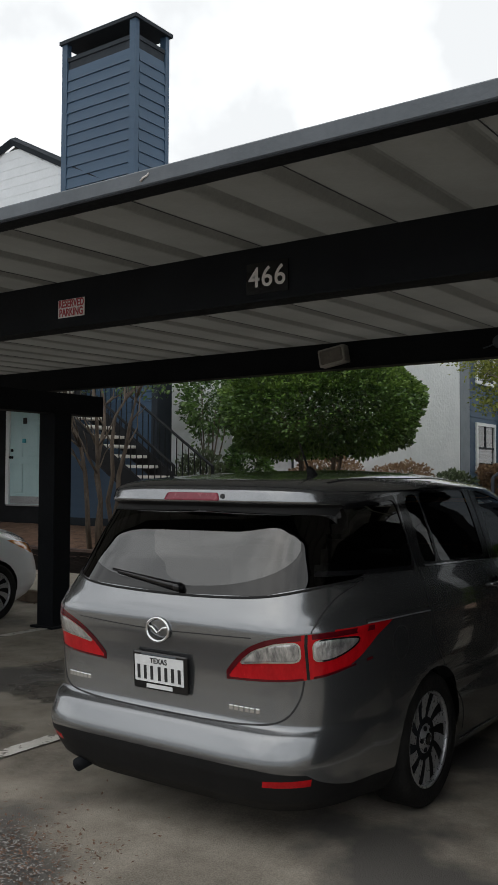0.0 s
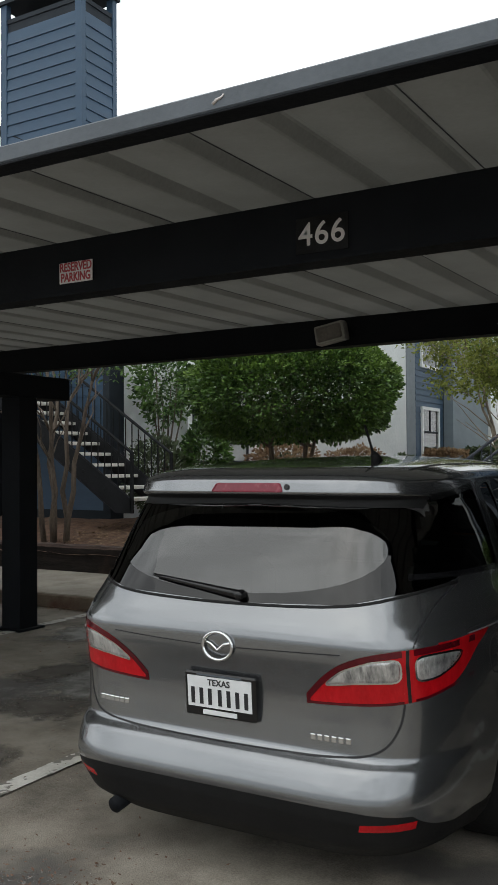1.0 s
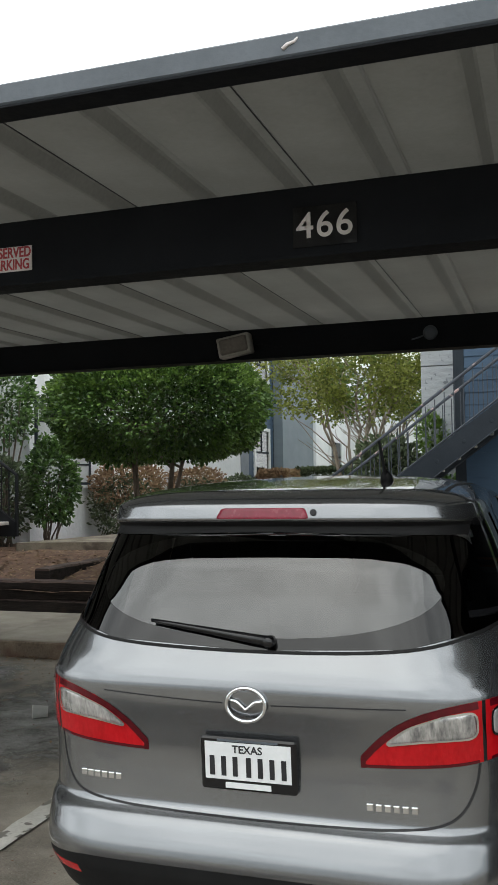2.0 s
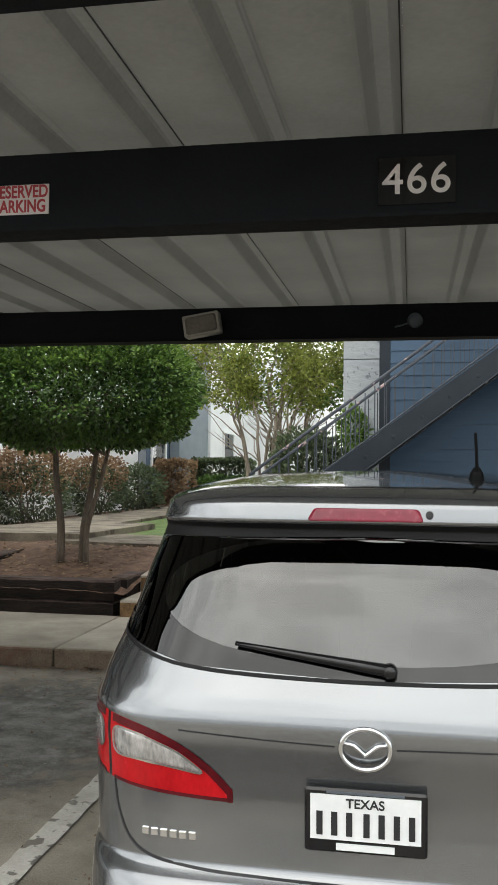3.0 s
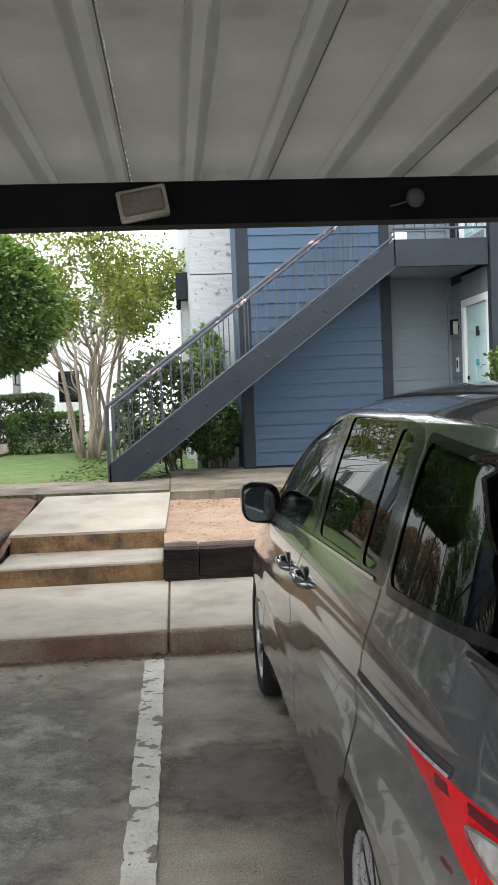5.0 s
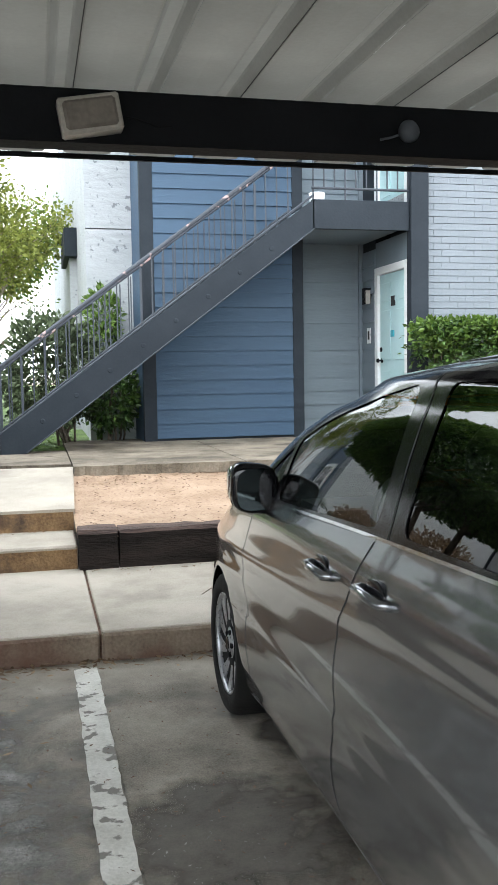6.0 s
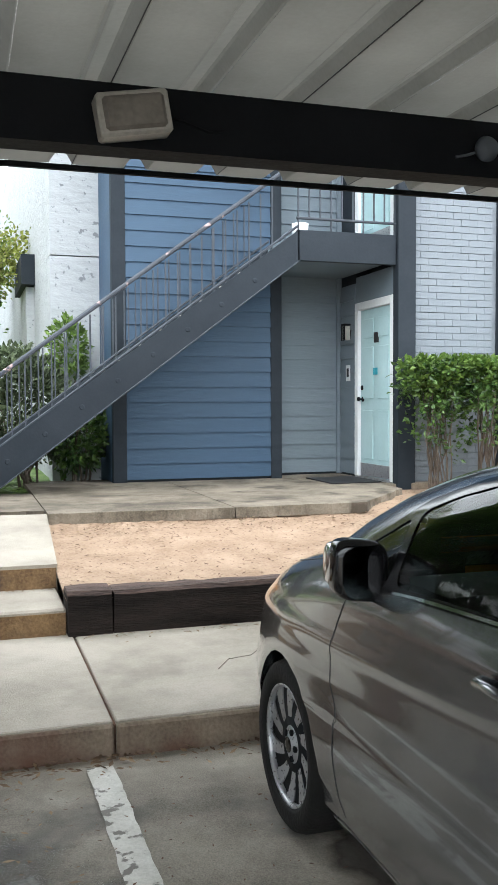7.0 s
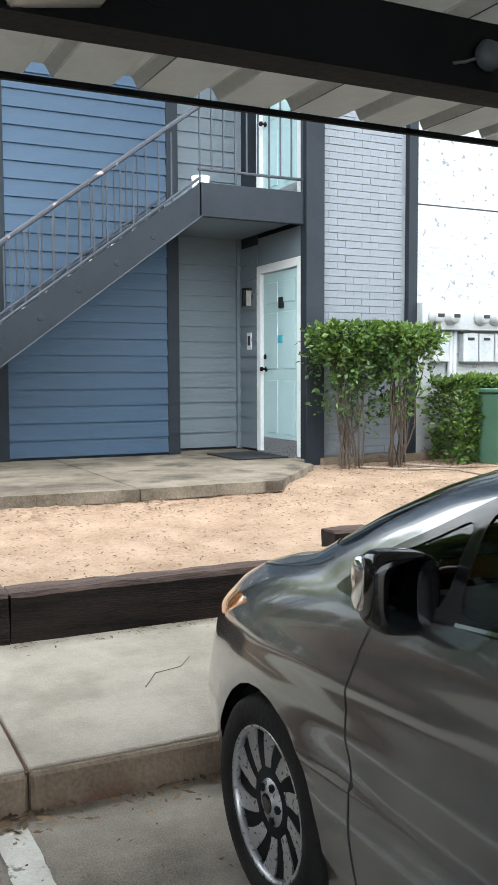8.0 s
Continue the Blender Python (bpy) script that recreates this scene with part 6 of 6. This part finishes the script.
shrub("holly_bush", "dark thin shrub under the stairs against stucco", "bush", (-3.35, 14.45, 0.6), 6, blob_place((-3.35, 14.45, 1.25), (0.34, 0.3, 0.5), 0.35, 0.3), 1500, 0.085, M_LEAF, M_BARK, 35, 0.016)
shrub("holly_bush", "thin leafy sprig rising behind the stair rail", "bush", (-3.45, 14.7, 0.6), 2, blob_place((-3.45, 14.7, 2.25), (0.24, 0.2, 0.35), 0.35, 0.3), 500, 0.09, M_LEAF_LIGHT, M_BARK, 36, 0.014)
shrub("privet_bush", "upright leafy shrub under the wide window", "bush", (-9.25, 13.0, 0.6), 12, blob_place((-9.25, 13.0, 1.65), (0.42, 0.45, 0.75), 0.3, 0.4), 3600, 0.08, M_LEAF, M_BARK, 37, 0.016)
shrub("abelia_bush", "bronze-leaved shrub by the courtyard wall", "bush", (-9.25, 15.8, 0.62), 12, blob_place((-9.25, 15.8, 1.2), (0.7, 0.85, 0.62), 0.3, 0.4), 3200, 0.07, M_LEAF_SAGE, M_BARK, 38, 0.018, (blob_place((-9.25, 15.8, 1.62), (0.68, 0.85, 0.48), 0.3, 0.4), 3200, M_LEAF_BROWN, "bronze new leaves"))
shrub("abelia_bush", "bronze-leaved shrub further along the courtyard wall", "bush", (-9.25, 19.3, 0.62), 10, blob_place((-9.25, 19.3, 1.2), (0.65, 0.85, 0.58), 0.3, 0.4), 2600, 0.075, M_LEAF_SAGE, M_BARK, 39, 0.018, (blob_place((-9.25, 19.3, 1.58), (0.62, 0.85, 0.42), 0.3, 0.4), 2400, M_LEAF_BROWN, "bronze new leaves"))
shrub("holly_bush", "grey-green shrub below the bay window", "bush", (-9.1, 21.9, 0.62), 8, blob_place((-9.1, 21.9, 1.2), (0.6, 0.8, 0.6), 0.3, 0.4), 2800, 0.09, M_LEAF_SAGE, M_BARK, 40, 0.018)
shrub("hedge", "bronze and green hedge along the far path", "hedge", (-9.1, 25.4, 0.62), 6, box_place(-9.5, -8.7, 24.6, 26.2, 0.7, 1.9), 3600, 0.11, M_LEAF_BROWN, M_BARK, 41, 0.02)
shrub("hedge", "grey-green hedge along the far path", "hedge", (-8.5, 28.3, 0.62), 6, box_place(-9.2, -7.5, 27.4, 29.2, 0.7, 2.0), 5200, 0.12, M_LEAF_SAGE, M_BARK, 42, 0.02)
shrub("hedge", "clipped dark green boxwood hedge on the lawn", "hedge", (-6.9, 22.0, 0.62), 4, box_place(-7.45, -6.0, 21.3, 22.8, 0.64, 1.5), 6500, 0.075, M_LEAF, M_BARK, 43, 0.02)
shrub("climbing_bush", "leafy evergreen bush beside the neighbouring stairs", "bush", (-9.9, 12.7, 0.6), 6, blob_place((-9.9, 12.7, 2.95), (0.6, 0.45, 0.8), 0.4, 0.3), 2600, 0.085, M_LEAF, M_BARK, 44, 0.025)
shrub("climbing_bush", "twiggy bush behind the neighbouring stair rail", "bush", (-9.9, 12.5, 0.6), 8, blob_place((-9.9, 12.5, 1.4), (0.6, 0.4, 0.7), 0.35, 0.35), 2200, 0.08, M_LEAF_SAGE, M_BARK, 45, 0.014)


for label_, way_ in (("surface root snaking across the dirt by the bushes", [(0.35, 12.3), (0.6, 11.95), (0.95, 11.6), (1.25, 11.1), (1.5, 10.7)]), ("short surface root beside the leggy bush", [(0.85, 12.25), (1.0, 12.0), (1.3, 11.85), (1.6, 11.6)])):
    root_b = tube(bmesh.new(), dense([(x, y, earth_z(x, y) + 0.018 + 0.012 * math.sin(9 * x)) for x, y in way_], 6), 0.016, 0.007, 7)
    tagged(part("tree_root", root_b, M_PALEBARK, None, "", True), label_, "root", "surface roots")

# ---- litter and small things ----
def scatter(name, label, place, n, size, material, seed):
    rng = random.Random(seed)
    b = bmesh.new()
    for _ in range(n):
        p = place(rng)
        a = rng.uniform(0, 6.28)
        ln = size * rng.uniform(0.4, 1.4)
        u, v = Vector((math.cos(a), math.sin(a), uneven(rng, 0.3))) * ln, Vector((-math.sin(a), math.cos(a), uneven(rng, 0.3))) * ln * 0.4
        q = [b.verts.new(Vector(p) + w_) for w_ in (-u, v, u, -v)]
        b.faces.new((q[0], q[1], q[2]))
        b.faces.new((q[0], q[2], q[3]))
    ob = part(name, b, material)
    return tagged(ob, label, "leaf litter", "", "stuff")

scatter("kerb_leaves", "dry brown leaves gathered along the kerb", lambda r: (r.uniform(-9, -1.5), 7.69 - abs(r.gauss(0, 0.09)), 0.012), 900, 0.022, M_LITTER, 51)
scatter("bed_leaves", "dry leaves strewn over the mulch", lambda r: (lambda x, y: (x, y, earth_z(x, y) + 0.03))(r.uniform(-10, -5.7), r.uniform(9.7, 11.6)), 2600, 0.035, M_LITTER, 52)
scatter("dirt_leaves", "small leaves and twigs on the dirt along the walkway", lambda r: (lambda x, y: (x, y, earth_z(x, y) + 0.02))(r.uniform(-4, 1.5), 11.2 - abs(r.gauss(0, 0.25))), 1100, 0.02, M_LITTER, 53)
scatter("dirt_clods", "small clods and pebbles over the bare dirt", lambda r: (lambda x, y: (x, y, earth_z(x, y) + 0.012))(r.uniform(-4, 5), r.uniform(9.55, 12.7)), 5000, 0.016, M_MULCH, 56)
scatter("stall_leaves", "scattered leaves and debris in the empty stall", lambda r: (r.uniform(-7, -4.3), 7.6 - abs(r.gauss(0, 0.9)), 0.01), 420, 0.018, M_LITTER, 54)
scatter("grass_blades", "short blades standing on the lawn", lambda r: (r.uniform(-7.5, -3.8), r.uniform(13.1, 22), 0.65), 12000, 0.05, M_LEAF_LIGHT, 55)

scatter("stall_grit", "loose pale grit over the stall floor", lambda r: (r.uniform(-6.6, -4.25), r.uniform(3.0, 7.65), 0.009) if r.random() < 0.75 else (r.uniform(-4.0, -2.9), r.uniform(2.5, 7.65), 0.009), 9000, 0.006, M_PATCH, 57)
scatter("stall_specks", "dark specks of debris over the stall floor", lambda r: (r.uniform(-7, -2.9), r.uniform(2.5, 7.65), 0.009), 1600, 0.009, M_MULCH, 58)
scatter("sidewalk_leaves", "dry leaf crumbs along the timber edge of the sidewalk", lambda r: (r.uniform(-4, 0.5), 9.29 - abs(r.gauss(0, 0.07)), 0.156), 420, 0.014, M_LITTER, 59)
scatter("step_leaves", "dry leaf crumbs in the corners of the steps", lambda r: (r.uniform(-5.4, -4.08), 10.0 - abs(r.gauss(0, 0.05)), 0.324), 120, 0.014, M_LITTER, 60)
scatter("lane_grit", "brown grit and gravel washed onto the driving lane", lambda r: (r.gauss(-3.15, 0.28), r.gauss(2.35, 0.22), 0.008), 3200, 0.009, M_PATCH, 61)
scatter("lane_debris", "dark crumbs of soil washed onto the driving lane", lambda r: (r.gauss(-3.15, 0.32), r.gauss(2.38, 0.25), 0.008), 2400, 0.011, M_MULCH, 62)
scatter("sidewalk_leaves", "dry leaf crumbs along the timber edge of the sidewalk", lambda r: (r.uniform(-4, 0.5), 9.29 - abs(r.gauss(0, 0.07)), 0.156), 420, 0.014, M_LITTER, 59)
scatter("step_leaves", "dry leaf crumbs in the corners of the steps", lambda r: (r.uniform(-5.4, -4.08), 10.0 - abs(r.gauss(0, 0.05)), 0.324), 120, 0.014, M_LITTER, 60)
scatter("bush_leaves", "dry leaves fallen round the leggy bushes", lambda r: (lambda x, y: (x, y, earth_z(x, y) + 0.02))(r.uniform(-0.1, 1.9), r.gauss(12.0, 0.25)), 420, 0.026, M_LITTER, 63)
cup = bmesh.new()
lathe(cup, [(0.036, 0.0), (0.045, 0.1), (0.047, 0.1), (0.047, 0.106), (0.041, 0.106), (0.033, 0.004)], (0, 0, 0), "z", 24)
tagged(part("foam_cup", cup, M_CUP, None, "", True), "empty white foam cup lying on the pavement", "cup").matrix_basis = pose(-5.03, 5.82, 0.046, 88, 0, -60)
tagged(part("twig", tube(bmesh.new(), [(-3.35, 8.35, 0.156), (-3.25, 8.5, 0.16), (-3.1, 8.55, 0.156), (-3.0, 8.68, 0.156)], 0.0028, 0.0015, 5), M_BARK), "thin bent twig lying on the sidewalk", "twig")

# painted bricks of the pier, course by course
bk = boxed(0, 0.2068, 0, 0.02, 0, 0.0715, 0.002)
brick_mesh = mesh_of("brick", bk, M_BRICK)
bh = boxed(0, 0.1018, 0, 0.02, 0, 0.0715, 0.002)
half_mesh = mesh_of("brick", bh, M_BRICK)
rng = random.Random(9)
for row in range(52):
    z = 0.72 + row * 0.0765
    x = 0.202
    if row % 2:
        ob = new("brick", half_mesh)
        ob.parent, ob.location = front, (x, 12.855 + uneven(rng, 0.003), z)
        x += 0.103
    while x < 1.11:
        ob = new("brick", brick_mesh)
        ob.parent, ob.location = front, (x, 12.855 + uneven(rng, 0.003), z)
        x += 0.208
    if x < 1.2:
        ob = new("brick", half_mesh)
        ob.parent, ob.location = front, (x, 12.855, z)
